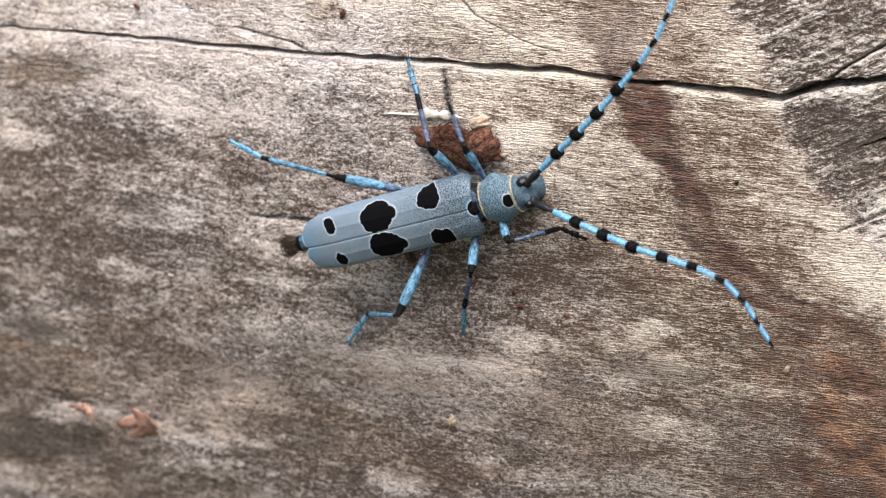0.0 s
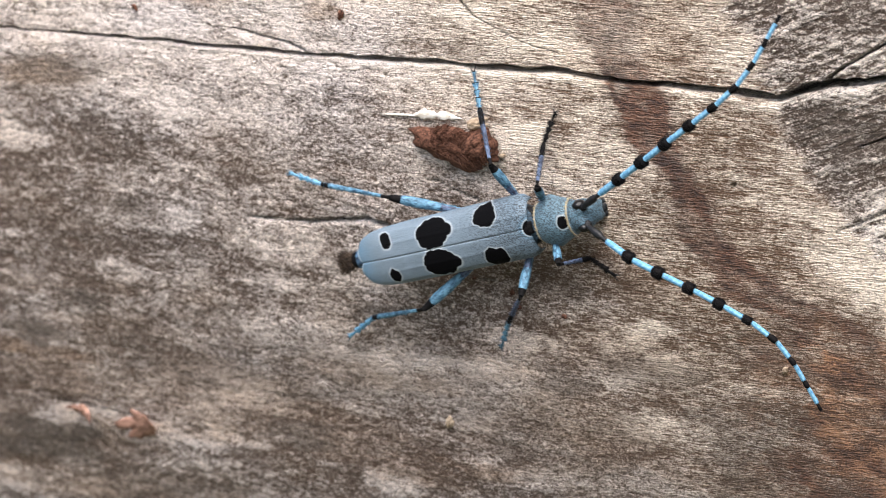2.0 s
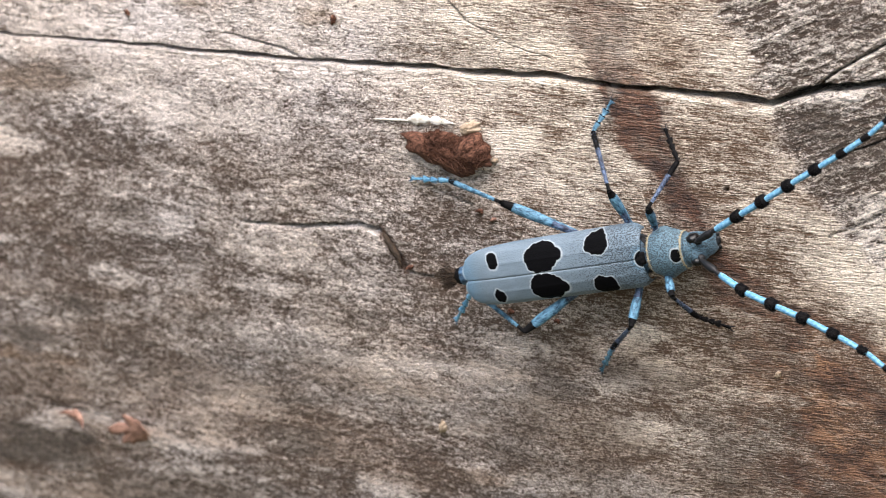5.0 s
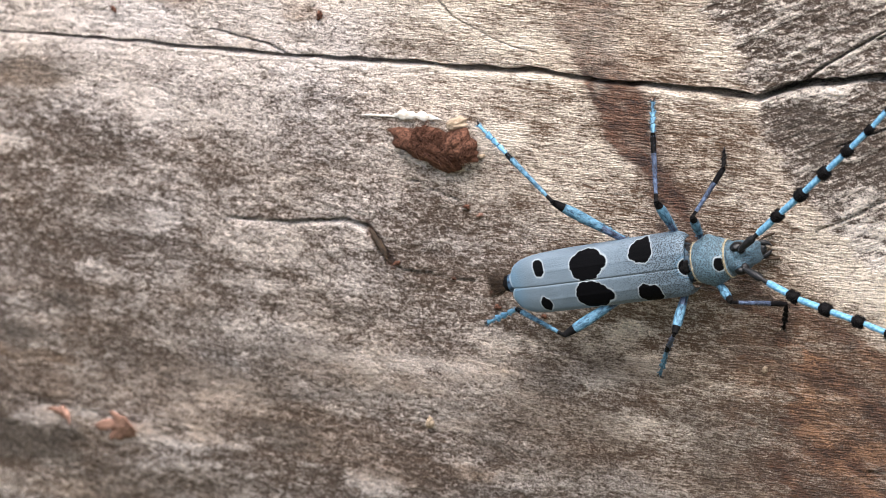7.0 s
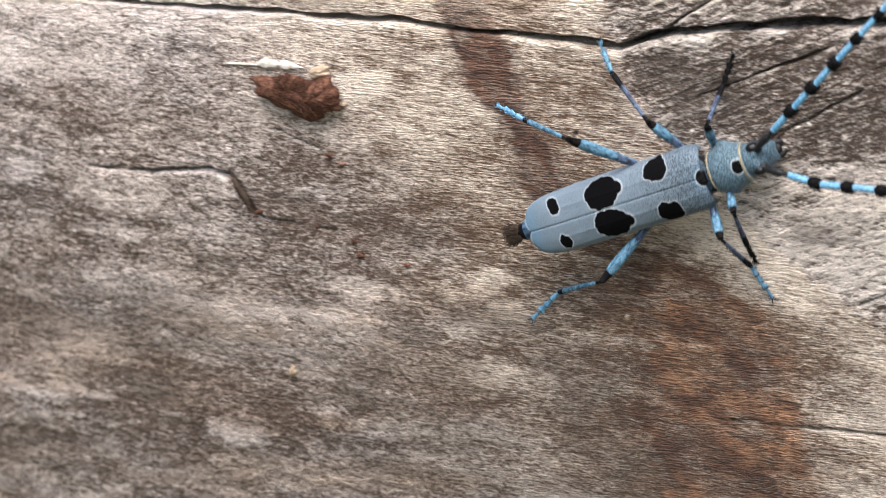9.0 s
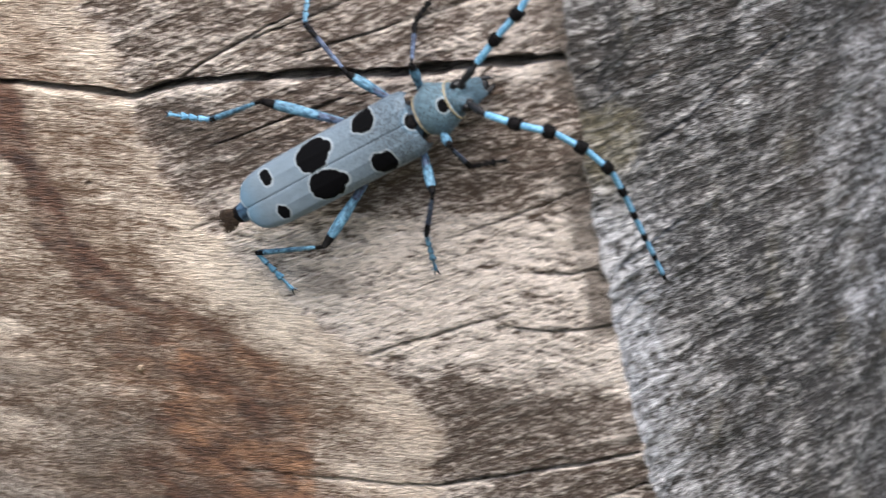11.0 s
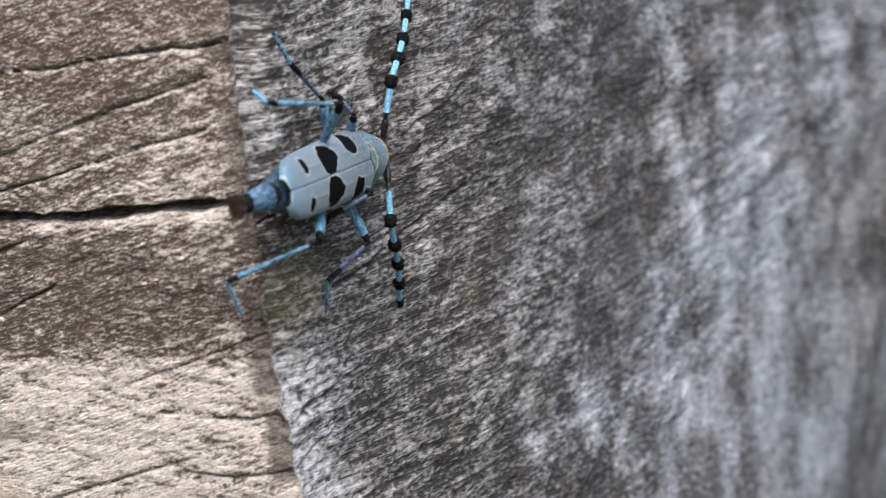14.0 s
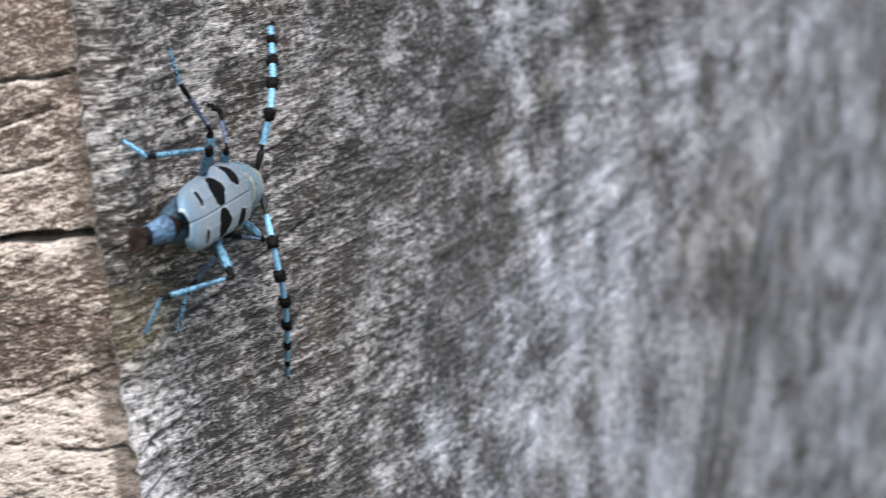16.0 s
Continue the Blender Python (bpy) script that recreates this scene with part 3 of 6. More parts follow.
def build_log():
    log = tagged(new("log"), "weathered grey barkless log lying on the ground, sawn across", "log")
    fine = steps((-0.28, 0.0, 280), (0.0, 0.07, 210), (0.07, 0.22, 120))
    ang = np.concatenate([np.linspace(-math.pi, -0.28, 90, endpoint=False), fine[:-1], np.linspace(0.22, math.pi, 100, endpoint=False)])
    xs = steps((-1500, -260, 40), (-260, -190, 90), (-190, 0, 780))
    X, A = np.meshgrid(xs, ang, indexing="ij")
    Y, Z = ring_point(RADIUS, A)
    front = smooth(1.2, 0.5, np.abs(A))
    h, attrs = side_relief(X, np.where(np.abs(A) < 1.3, Z, 240 + 90 * np.abs(A)))
    # the cut's edge: lean, fray and worn corner
    edge = CUT_Y * Y + CUT_Z * Z * front + 0.35 * fbm(Z, A * 0, 6, 1, 0, 4, 200) + 0.20 * fbm(Z, A * 0, 1.1, 1, 0, 2, 210) - (1.0 + 0.065 * np.clip(Z, -40, 45)) * front
    near = np.clip((X + 60) / 60, 0, 1)
    X = X + edge * near
    back = np.clip(-(X - edge), 0, None)
    h = h * smooth(0, 0.8, back) - (1.0 * np.exp(-back / 0.7) + 0.8 * np.exp(-back / 2.2)) * (0.7 + 0.8 * fbm(Z, A * 0, 3, 1, 0, 4, 220))
    Y, Z = ring_point(RADIUS + h, A)
    # a darker, broken band along the worn corner
    attrs["dirt_and_shade"] = np.maximum(attrs["dirt_and_shade"], 0.9 * smooth(3.6, 1.6, back + 1.6 * fbm(Z, X, 5, 2, 0, 3, 230)) * smooth(-0.45, 0.05, fbm(Z, A * 0, 7, 1, 0, 3, 235)) * front)
    P = np.stack([X, Y, Z], -1) * 0.001
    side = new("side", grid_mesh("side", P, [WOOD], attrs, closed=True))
    side.parent = log
    tagged(side, "barkless side, cracked, bleached and stained red-brown")
    # the sawn end, rings from the rim inwards
    cuts = np.concatenate([np.linspace(0, 46, 190, endpoint=False), 46 + 204 * np.linspace(0, 1, 150) ** 1.25])
    rim = P[-1] * 1000
    R2, A2 = np.meshgrid(RADIUS - cuts, ang, indexing="ij")
    rim_r = np.hypot(rim[:, 1] - RADIUS, rim[:, 2])
    R2 = R2 * (1 + (rim_r / RADIUS - 1)[None, :] * smooth(6, 0, cuts)[:, None])
    Y2, Z2 = ring_point(R2, A2)
    f2 = smooth(1.2, 0.5, np.abs(A2))
    base = CUT_Y * Y2 + CUT_Z * Z2 * f2
    saw = fbm(Y2, Z2, 26, 0.8, 3, 4, 300, 0.62)
    lumps = fbm(Y2, Z2, 14, 5, 3, 4, 310)
    grit = fbm(Y2, Z2, 1.6, 0.7, 3, 4, 320)
    blur_big = fbm(Y2, Z2, 40, 22, 0, 4, 330)
    h2 = 0.20 * saw * (1 - 0.6 * smooth(30, 105, Y2)) + 0.8 * lumps + 0.2 * grit
    inward = cuts[:, None] + 0 * A2
    X2 = base + h2 * smooth(0, 4, inward) - 0.75 * smooth(0, 1.8, inward) - 0.35 * smooth(0, 5, inward)
    X2 = X2 + ((rim[:, 0] - X2[0])[None, :]) * smooth(7.5, 0, inward)
    chink = np.zeros(Y2.shape)
    for line, wide in SAWN_CRACKS:
        d, at, _ = along(Y2, Z2 + 0.5 * fbm(Y2, Z2, 5, 3, 0, 3, 345), line)
        chink = np.maximum(chink, smooth(1.5 * wide, 0.4 * wide, d) * smooth(0, 0.1, at) * smooth(1, 0.9, at))
    X2 = X2 - 0.5 * chink
    mottle = fbm(Y2, Z2, 6, 6, 15, 4, 360, 0.65)
    spot = lambda cy, cz, ry, rz: smooth(1.35, 0.3, np.hypot((Y2 - cy) / ry, (Z2 - cz) / rz) + 0.9 * fbm(Y2, Z2, ry * 0.6, rz * 0.6, 0, 4, int(cy * 3 + 200)))
    rimmed = smooth(26, 3, inward + 10 * mottle) * np.maximum(smooth(4, -7, Z2 + 8 * mottle), 0.3 * smooth(14, 24, Z2 + 8 * mottle))
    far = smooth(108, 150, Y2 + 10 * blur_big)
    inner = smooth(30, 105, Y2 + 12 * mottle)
    blobs = fbm(Y2, Z2, 9, 7, 60, 4, 365, 0.6)
    speck = smooth(0.0, 0.25, fbm(Y2, Z2, 1.1, 0.7, 0, 3, 366))
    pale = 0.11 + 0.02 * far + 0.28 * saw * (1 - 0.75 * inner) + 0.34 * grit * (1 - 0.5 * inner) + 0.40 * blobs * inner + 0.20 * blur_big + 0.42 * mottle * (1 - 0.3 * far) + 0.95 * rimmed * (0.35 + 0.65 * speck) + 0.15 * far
    for cy, cz, ry, rz, amt in PALE_SAWN:
        pale = pale + 1.0 * amt * spot(cy, cz, ry, rz)
    # shade painted dark into the saw-face cracks, then the dark patches
    end_dirt_and_shade = 0.6 * chink
    for cy, cz, ry, rz, amt in DARK_SAWN:
        end_dirt_and_shade = np.maximum(end_dirt_and_shade, amt * spot(cy, cz, ry, rz))
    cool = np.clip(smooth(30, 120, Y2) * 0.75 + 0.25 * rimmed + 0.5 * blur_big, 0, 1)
    lich = 0.5 * smooth(0.25, 0.75, 0.7 * fbm(Y2, Z2, 8, 8, 0, 4, 350) + 1.1 * np.exp(-((Y2 - 9) / 8) ** 2 - ((Z2 - 4) / 4) ** 2))
    me = grid_mesh("sawn_end", np.stack([X2, Y2, Z2], -1) * 0.001, [END_WOOD], dict(pale=np.clip(pale, 0, 1), dirt_and_shade=np.clip(end_dirt_and_shade, 0, 1), lichen=lich, cool=cool, inner=inner), closed=True)
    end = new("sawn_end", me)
    end.parent = log
    tagged(end, "rough grey sawn end face with saw marks")
    # the far end
    bm = bmesh.new()
    ring = [bm.verts.new((-1.5, *(0.001 * v for v in ring_point(RADIUS, t)))) for t in np.linspace(0, 2 * math.pi, 96, endpoint=False)]
    bm.faces.new(ring)
    part("far_end", bm, END_WOOD, log)
    return log


log = build_log()

# ground sheet out of view, added to bounce light up onto the log
ground_bm = bmesh.new()
gv = [ground_bm.verts.new((400 * math.cos(t), 400 * math.sin(t), -0.252)) for t in np.linspace(0, 2 * math.pi, 64, endpoint=False)]
ground_bm.faces.new(gv)
ground = part("ground", ground_bm, FLOOR, None)
tagged(ground, "brown ground sheet out of view, added to bounce light", "ground", kind="structure")


def on_side(x, z, lift=0.0):
    """A place on the log's side, in metres, from mm; and the pose there with z outwards and y up the log."""
    h, _ = side_relief(np.array([[float(x)]]), np.array([[float(z)]]))
    a = math.asin(z / RADIUS)
    y, zz = ring_point(RADIUS + float(h[0, 0]) + lift, a)
    out = Vector((0, -math.cos(a), math.sin(a)))
    m = Matrix((Vector((1, 0, 0)), out.cross(Vector((1, 0, 0))), out)).transposed().to_4x4()
    m.translation = Vector((x, y, zz)) * 0.001
    return m


def flake(name, rx, ry, thick, material, seed, fold=0.0, ragged=0.35, hump=1.0):
    """A thin crumpled piece: top and underside from one ragged outline. mm in, metres out."""
    n, m = 14, 40
    t = np.linspace(0, 2 * math.pi, m, endpoint=False)
    edge = 1 + ragged * fbm(np.cos(t) * 2 + seed, np.sin(t) * 2, 1, 1, 0, 4, seed)
    rows = []
    for k in list(np.linspace(0.02, 1, n)) + list(np.linspace(1, 0.02, n)):
        x, y = rx * k * edge * np.cos(t), ry * k * edge * np.sin(t)
        rows.append((x, y, k))
    P = np.zeros((2 * n, m, 3))
    for i, (x, y, k) in enumerate(rows):
        crumple = fbm(x, y, rx * 0.5, ry * 0.5, 30, 4, seed + 5)
        z = hump * thick * (1 - k * k) + fold * (x / rx) ** 2 + 0.45 * thick * crumple
        top = i < n
        P[i, :, 0], P[i, :, 1] = x, y
        P[i, :, 2] = z + (thick * 0.5 * (1 - k ** 4) + 0.05 if top else -thick * 0.3 * (1 - k ** 4) - 0.05)
    return new(name, grid_mesh(name, P * 0.001, [material], closed=True))



# ---- loose bits on the log ----
def strand(bm, a, b, r, sag, seed, rings=5):
    """A thin bent fibre from a to b, mm."""
    rnd = random.Random(seed)
    a, b = Vector(a), Vector(b)
    bend = Vector((rnd.uniform(-1, 1), rnd.uniform(-1, 1), rnd.uniform(0.2, 1))) * sag
    side = (b - a).cross(Vector((0, 0, 1))).normalized()
    up = side.cross((b - a).normalized())
    last = None
    for i in range(rings):
        u = i / (rings - 1)
        c = a.lerp(b, u) + bend * (4 * u * (1 - u))
        w = r * (1 - 0.8 * u)
        ring = [bm.verts.new((c + side * (w * math.cos(q)) + up * (w * math.sin(q))) * 0.001) for q in (0, 2.09, 4.19)]
        if last:
            for k in range(3):
                bm.faces.new((last[k], last[(k + 1) % 3], ring[(k + 1) % 3], ring[k]))
        last = ring


def bark_chip():
    chip = tagged(new("bark_chip"), "fibrous red-brown bark chip stuck on the log", "bark chip")
    body = flake("body", 5.2, 2.5, 0.9, BARK, 11, 0.2, 0.5)
    body.parent = chip
    body.matrix_basis = pose(-0.0006, -0.0004, 0.0008, 0, 0, -12)
    lump = flake("lump", 2.4, 2.2, 1.2, BARK, 17, 0.0, 0.5)
    lump.parent = chip
    lump.matrix_basis = pose(0.0028, 0.0002, 0.0012, 10, 0, 30)
    crumb = flake("crumb", 1.4, 0.9, 0.9, TAN, 23)
    crumb.parent = chip
    crumb.matrix_basis = pose(0.0026, 0.0026, 0.001, 0, 0, 15)
    tagged(crumb, "pale tan crumb of wood")
    bm = bmesh.new()
    rnd = random.Random(5)
    for i in range(900):
        u = rnd.random()
        a = (-3.5 + 8 * u, rnd.uniform(-1.6, 1.4) - 1.2 * u + 0.4, rnd.uniform(0.6, 2.4))
        t = rnd.uniform(-0.6, 1.7) + (1.2 if u > 0.7 else -0.5)
        ln = rnd.uniform(0.8, 2.4)
        strand(bm, a, (a[0] + ln * math.cos(t), a[1] + ln * math.sin(t), a[2] + rnd.uniform(-0.5, 0.6)), 0.06, 0.3, i)
    part("fibre_tuft", bm, BARK, chip, "torn brown bark fibres")
    chip.matrix_basis = on_side(-101.0, -2.8, -0.1)
    return chip


def splinter():
    n = 30
    u = np.linspace(0, 1, n)
    wide = 0.66 * np.sin(np.pi * u ** 0.8) ** 0.7 * (1 + 1.0 * fbm(u * 9, u * 0, 1, 1, 0, 4, 31))
    P = np.zeros((n, 8, 3))
    for k in range(8):
        q = k / 8 * 2 * math.pi
        P[:, k, 0] = -3.4 + 6.8 * u + 0.2 * fbm(u * 12 + k, u * 0 + k, 1, 1, 0, 2, 37)
        P[:, k, 1] = wide * math.cos(q) + 0.25 * np.sin(u * 3)
        P[:, k, 2] = (0.05 + wide * 0.25) * math.sin(q) + 0.25 + 0.25 * np.sin(np.pi * u) + 0.12 * fbm(u * 20 + k, u * 0, 1, 1, 0, 3, 39)
    ob = new("wood_splinter", grid_mesh("wood_splinter", P * 0.001, [SPLINT], closed=True))
    ob.matrix_basis = on_side(-104.5, -0.1, -0.05)
    return tagged(ob, "fresh white splinter of wood lifted from the log", "splinter")


bark_chip()
splinter()
for seed, x, z, rx, ry, turn in ((41, -153.4, -46.2, 2.7, 2.2, 20), (47, -162.2, -45.2, 1.6, 0.9, -25)):
    leaf = flake("leaf_fragment", rx, ry, 0.5, LEAF, seed, 0.9, 0.7, 0.6)
    leaf.matrix_basis = on_side(x, z, 0.35) @ pose(0, 0, 0, 12, -8, turn)
    tagged(leaf, "curled red-brown dry leaf fragment on the log", "leaf fragment", "dry leaf fragments")
fibre = flake("wood_fibre", 2.8, 0.13, 0.12, SPLINT, 59, 0.1, 0.3)
fibre.matrix_basis = on_side(-109.6, -0.3, 0.2) @ pose(0, 0, 0, 0, 0, 2)
tagged(fibre, "thin pale wood fibre lifted from the log", "wood fibre")
sliver = flake("bark_sliver", 2.1, 0.45, 0.3, BROWN, 53, 0.2, 0.5)
sliver.matrix_basis = on_side(-111.0, -17.0, 0.35) @ pose(0, 0, 0, 0, 0, -58)
tagged(sliver, "thin dark brown bark sliver in a crack", "bark sliver")
for seed, x, z, r, mt in ((61, -106.7, -40.2, 0.8, TAN), (71, -148.5, 10.2, 0.5, BARK), (73, -97.2, -3.0, 0.6, TAN),
                          (79, -95.6, -4.2, 0.5, TAN), (83, -58.6, -27.4, 0.5, TAN), (89, -118, 11.5, 0.6, BARK), (97, -34, -1.2, 0.3, SPLINT), (101, -88.5, -24.0, 0.45, BARK),
                          (103, -98.0, -10.8, 0.5, BARK), (107, -96.3, -11.7, 0.42, LEAF), (109, -100.9, -20.4, 0.42, BARK), (113, -95.6, -21.7, 0.45, BARK), (127, -95.0, -23.5, 0.5, BARK), (131, -108.6, -19.1, 0.5, BARK)):
    crumb = flake("wood_crumb", r, r * 0.6, r * 0.5, mt, seed, 0.1, 0.6)
    crumb.matrix_basis = on_side(x, z, 0.12) @ pose(0, 0, 0, 0, 0, seed * 7)
    tagged(crumb, "tiny loose crumb of wood on the log", "crumb", "loose crumbs")


# ---- the beetle ----
def tube(bm, rings, sides=16, mats=None):
    """Joined rings (centre x, y, z, half width, half height) along x, capped. mm."""
    last = None
    for i, (x, y, z, w, h) in enumerate(rings):
        ring = [bm.verts.new(Vector((x, y + w * math.cos(q), z + h * math.sin(q))) * 0.001) for q in (2 * math.pi * k / sides for k in range(sides))]
        if last:
            for k in range(sides):
                f = bm.faces.new((last[k], ring[k], ring[(k + 1) % sides], last[(k + 1) % sides]))
                f.material_index = mats(0.5 * (x + rings[i - 1][0])) if mats else 0
        else:
            bm.faces.new(list(reversed(ring))).material_index = mats(x) if mats else 0
        last = ring
    bm.faces.new(last).material_index = mats(rings[-1][0]) if mats else 0
    return bm


def profile(length, table, n=14):
    """Rings of a limb from a table of (share, half width)."""
    us = np.unique(np.concatenate([np.linspace(0, 1, n), [a for a, _ in table]]))
    w = np.interp(us, [a for a, _ in table], [b for _, b in table])
    return [(length * u, 0, 0, r, r * 0.92) for u, r in zip(us, w)]


def bristles(bm, x0, x1, r, ln, count, seed, lean=0.3, mat=0):
    """Short hairs standing off a limb."""
    rnd = random.Random(seed)
    for i in range(count):
        q, x = rnd.uniform(0, 2 * math.pi), rnd.uniform(x0, x1)
        d = Vector((lean, math.cos(q), math.sin(q)))
        a = Vector((x, 0.8 * r * math.cos(q), 0.8 * r * math.sin(q)))
        n0 = len(bm.faces)
        strand(bm, a, a + d * ln * rnd.uniform(0.6, 1.1), 0.035, 0.05, i, 3)
        bm.faces.ensure_lookup_table()
        for f in list(bm.faces)[n0:]:
            f.material_index = mat


# black marks: centre, half sizes, turn, and a corner that runs to the seam
MARKS = {1: [(-7.45, 2.3, 0.72, 1.1, 15, 0), (-0.95, 2.0, 2.30, 1.95, 0, 1), (6.45, 2.85, 1.62, 1.60, -20, 0)],
         -1: [(-7.4, 2.4, 0.75, 0.95, -10, 0), (-0.85, 2.0, 2.35, 1.95, 8, 1), (6.5, 2.9, 1.6, 1.5, 15, 0)]}


def wing_case(beetle, s):
    nu, nv = 190, 64
    u = np.linspace(0, 1, nu)
    W = np.interp(u, [0, 0.006, 0.018, 0.035, 0.06, 0.10, 0.16, 0.3, 0.6, 0.8, 0.92, 0.95, 0.975, 0.99, 1], [1.3, 2.0, 2.55, 2.95, 3.3, 3.62, 3.82, 3.97, 4.05, 4.12, 4.17, 4.12, 3.9, 3.65, 3.3])
    W = 0.94 * W
    W = np.convolve(np.pad(W, 3, mode="edge"), np.ones(7) / 7, "valid")
    top = np.interp(u, [0, 0.05, 0.15, 0.4, 0.8, 0.95, 1], [6.15, 6.4, 6.75, 7.0, 7.1, 7.0, 6.7])
    low = np.interp(u, [0, 0.1, 0.3, 0.9, 1], [5.45, 5.2, 4.7, 4.3, 4.5])
    phi = np.linspace(0.0, radians(100), nv)
    U, F = np.meshgrid(u, phi, indexing="ij")
    w, tp, lw = W[:, None], top[:, None], low[:, None]
    y = w * np.sign(np.sin(F)) * np.abs(np.sin(F)) ** 0.92
    z = lw + (tp - lw) * np.sign(np.cos(F)) * np.abs(np.cos(F)) ** 0.80
    x = -11.9 + 23.8 * U + 0.55 * np.exp(-y / 0.40) * np.exp(-U / 0.03) - 0.35 * np.exp(-(y / 1.1) ** 2) * smooth(0.9, 1, U)
    z = z - 0.07 * np.exp(-(y / 0.10) ** 2) + (0.05 * np.exp(-((y - 1.75) / 0.22) ** 2) + 0.05 * np.exp(-((y - 3.1) / 0.2) ** 2)) * smooth(0.05, 0.3, U) - 0.02
    y = y + 0.012
    mark = np.full(x.shape, 9.0)
    arc = y + 0.8 * np.clip(F - radians(55), 0, 1)
    for i, (cx, cy, rx, ry, turn, tail) in enumerate(MARKS[s]):
        c, sn_ = math.cos(radians(turn)), math.sin(radians(turn))
        dx, dy = x - cx, arc - 0.95 * cy
        p, q = (dx * c + dy * sn_) / (0.95 * rx), (-dx * sn_ + dy * c) / (0.95 * ry)
        t = np.arctan2(q, p)
        r = np.hypot(p, q)
        wob = 1 + 0.26 * fbm(np.cos(t) * 1.7 + 3 * i, np.sin(t) * 1.7 + s, 1, 1, 0, 4, 400 + 10 * i + s)
        m = (r - wob) * min(rx, ry)
        if tail:
            # the corner towards the seam and the point to the front
            m = np.minimum(m, (np.abs(dx + 0.45 - 0.2 * dy) * 0.9 + (1.0 - 0.55 * np.clip(-dy, 0, 2)) - 0.35) * 1.0 + np.where(dy > 0.2, 9, 0))
            m = np.minimum(m, (np.hypot((dx - 2.0) / 0.75, (dy - 0.15) / 0.75) - 1) * 0.5)
            m = np.where(arc < 0.10, np.maximum(m, 0.12), m)
        mark = np.minimum(mark, m)
    mark = np.minimum(mark, 0.9 * (np.hypot((x - 11.9) / 0.9, y / 1.0) - 1))
    tint = 0.8 * np.exp(-((np.hypot((x - 11.9) / 0.9, y / 1.0) - 1.2) / 0.35) ** 2) + 0.75 * smooth(0.14, 0.0, U) + 0.30 * smooth(radians(70), radians(95), F) + 0.2 * smooth(0.8, 1, U)
    pits = 0.75 * smooth(0.4, 0.9, U) + 0.25
    rim = smooth(0.02, 0.005, U) * 0.2
    mark = np.minimum(mark, np.where(rim > 0.05, 0.12, 9))
    mark = np.minimum(mark, np.where((arc < 0.09) & (U < 0.75), 0.15, 9))
    P = np.stack([x, s * y, z], -1)
    inner = P[:, ::-1].copy()
    inner[..., 1] *= 0.95
    inner[..., 2] -= 0.16
    inner[..., 1] += s * 0.02
    full = np.concatenate([P, inner], 1)
    if s > 0:
        full = full[:, ::-1]
    both = lambda a: (lambda v: v[:, ::-1] if s > 0 else v)(np.concatenate([a, a[:, ::-1]], 1))
    me = grid_mesh("wing_case", full * 0.001, [SHELL], dict(mark=both(mark), tint=both(tint), pits=both(pits)), closed=True)
    ob = new("wing_case", me)
    ob.parent = beetle
    return tagged(ob, "blue-grey wing case with three black spots")


def revolve(name, table, material, parent, label="", sides=40, marks=None, lump=None):
    """A body part along x from a table of (x, z centre, half width, half height)."""
    xs = np.linspace(table[0][0], table[-1][0], 44)
    zc, w, h = (np.interp(xs, [r[0] for r in table], [r[k] for r in table]) for k in (1, 2, 3))
    ker = np.ones(5) / 5
    w, h = (np.convolve(np.pad(v, 2, mode="edge"), ker, "valid") for v in (w, h))
    q = np.linspace(0, 2 * math.pi, sides, endpoint=False)
    X = xs[:, None] + 0 * q[None]
    Y, Z = w[:, None] * np.cos(q), zc[:, None] + h[:, None] * np.sin(q)
    if lump:
        Y, Z = lump(X, Y, Z)
    pts = np.stack([X, Y, Z], -1)
    pts = np.concatenate([pts[:1] * [1, 0.02, 1] + [[[0, 0, 0]]], pts, pts[-1:] * [1, 0.02, 1]], 0)
    pts[0, :, 2], pts[-1, :, 2] = zc[0] + 0.02 * h[0] * np.sin(q), zc[-1] + 0.02 * h[-1] * np.sin(q)
    mk = marks(pts[..., 0], pts[..., 1], pts[..., 2]) if marks else np.full(pts.shape[:2], 9.0)
    me = grid_mesh(name, pts * 0.001, material if isinstance(material, list) else [material], dict(mark=mk, tint=0.3 * np.ones(mk.shape), pits=np.ones(mk.shape)), closed=True)
    ob = new(name, me)
    ob.parent = parent
    return tagged(ob, label)


def band(x, zc, w, h, thick, parent):
    """A fringe round the neck shield."""
    bm = bmesh.new()
    ring = []
    for k in range(36):
        q = radians(-20) + radians(220) * k / 35
        c = Vector((x, w * math.cos(q), zc + h * math.sin(q)))
        o = Vector((0, math.cos(q), math.sin(q)))
        ring.append([bm.verts.new((c + Vector((a, 0, 0)) * thick + o * b * thick * 0.7) * 0.001) for a, b in ((-1, 0), (-0.4, 0.9), (0.5, 0.9), (1, 0), (0.2, -0.8))])
    for a, b in zip(ring, ring[1:]):
        for k in range(5):
            bm.faces.new((a[k], a[(k + 1) % 5], b[(k + 1) % 5], b[k]))
    rnd = random.Random(77)
    for k in range(170):
        q = radians(rnd.uniform(-15, 195))
        c = Vector((x + rnd.uniform(-0.1, 0.1), w * math.cos(q), zc + h * math.sin(q)))
        strand(bm, c, c + Vector((rnd.uniform(-0.26, 0.26), rnd.uniform(0.08, 0.2) * math.cos(q), rnd.uniform(0.08, 0.2) * math.sin(q))), 0.035, 0.03, k, 3)
    return part("fringe", bm, CREAM, parent, "cream hair fringe")


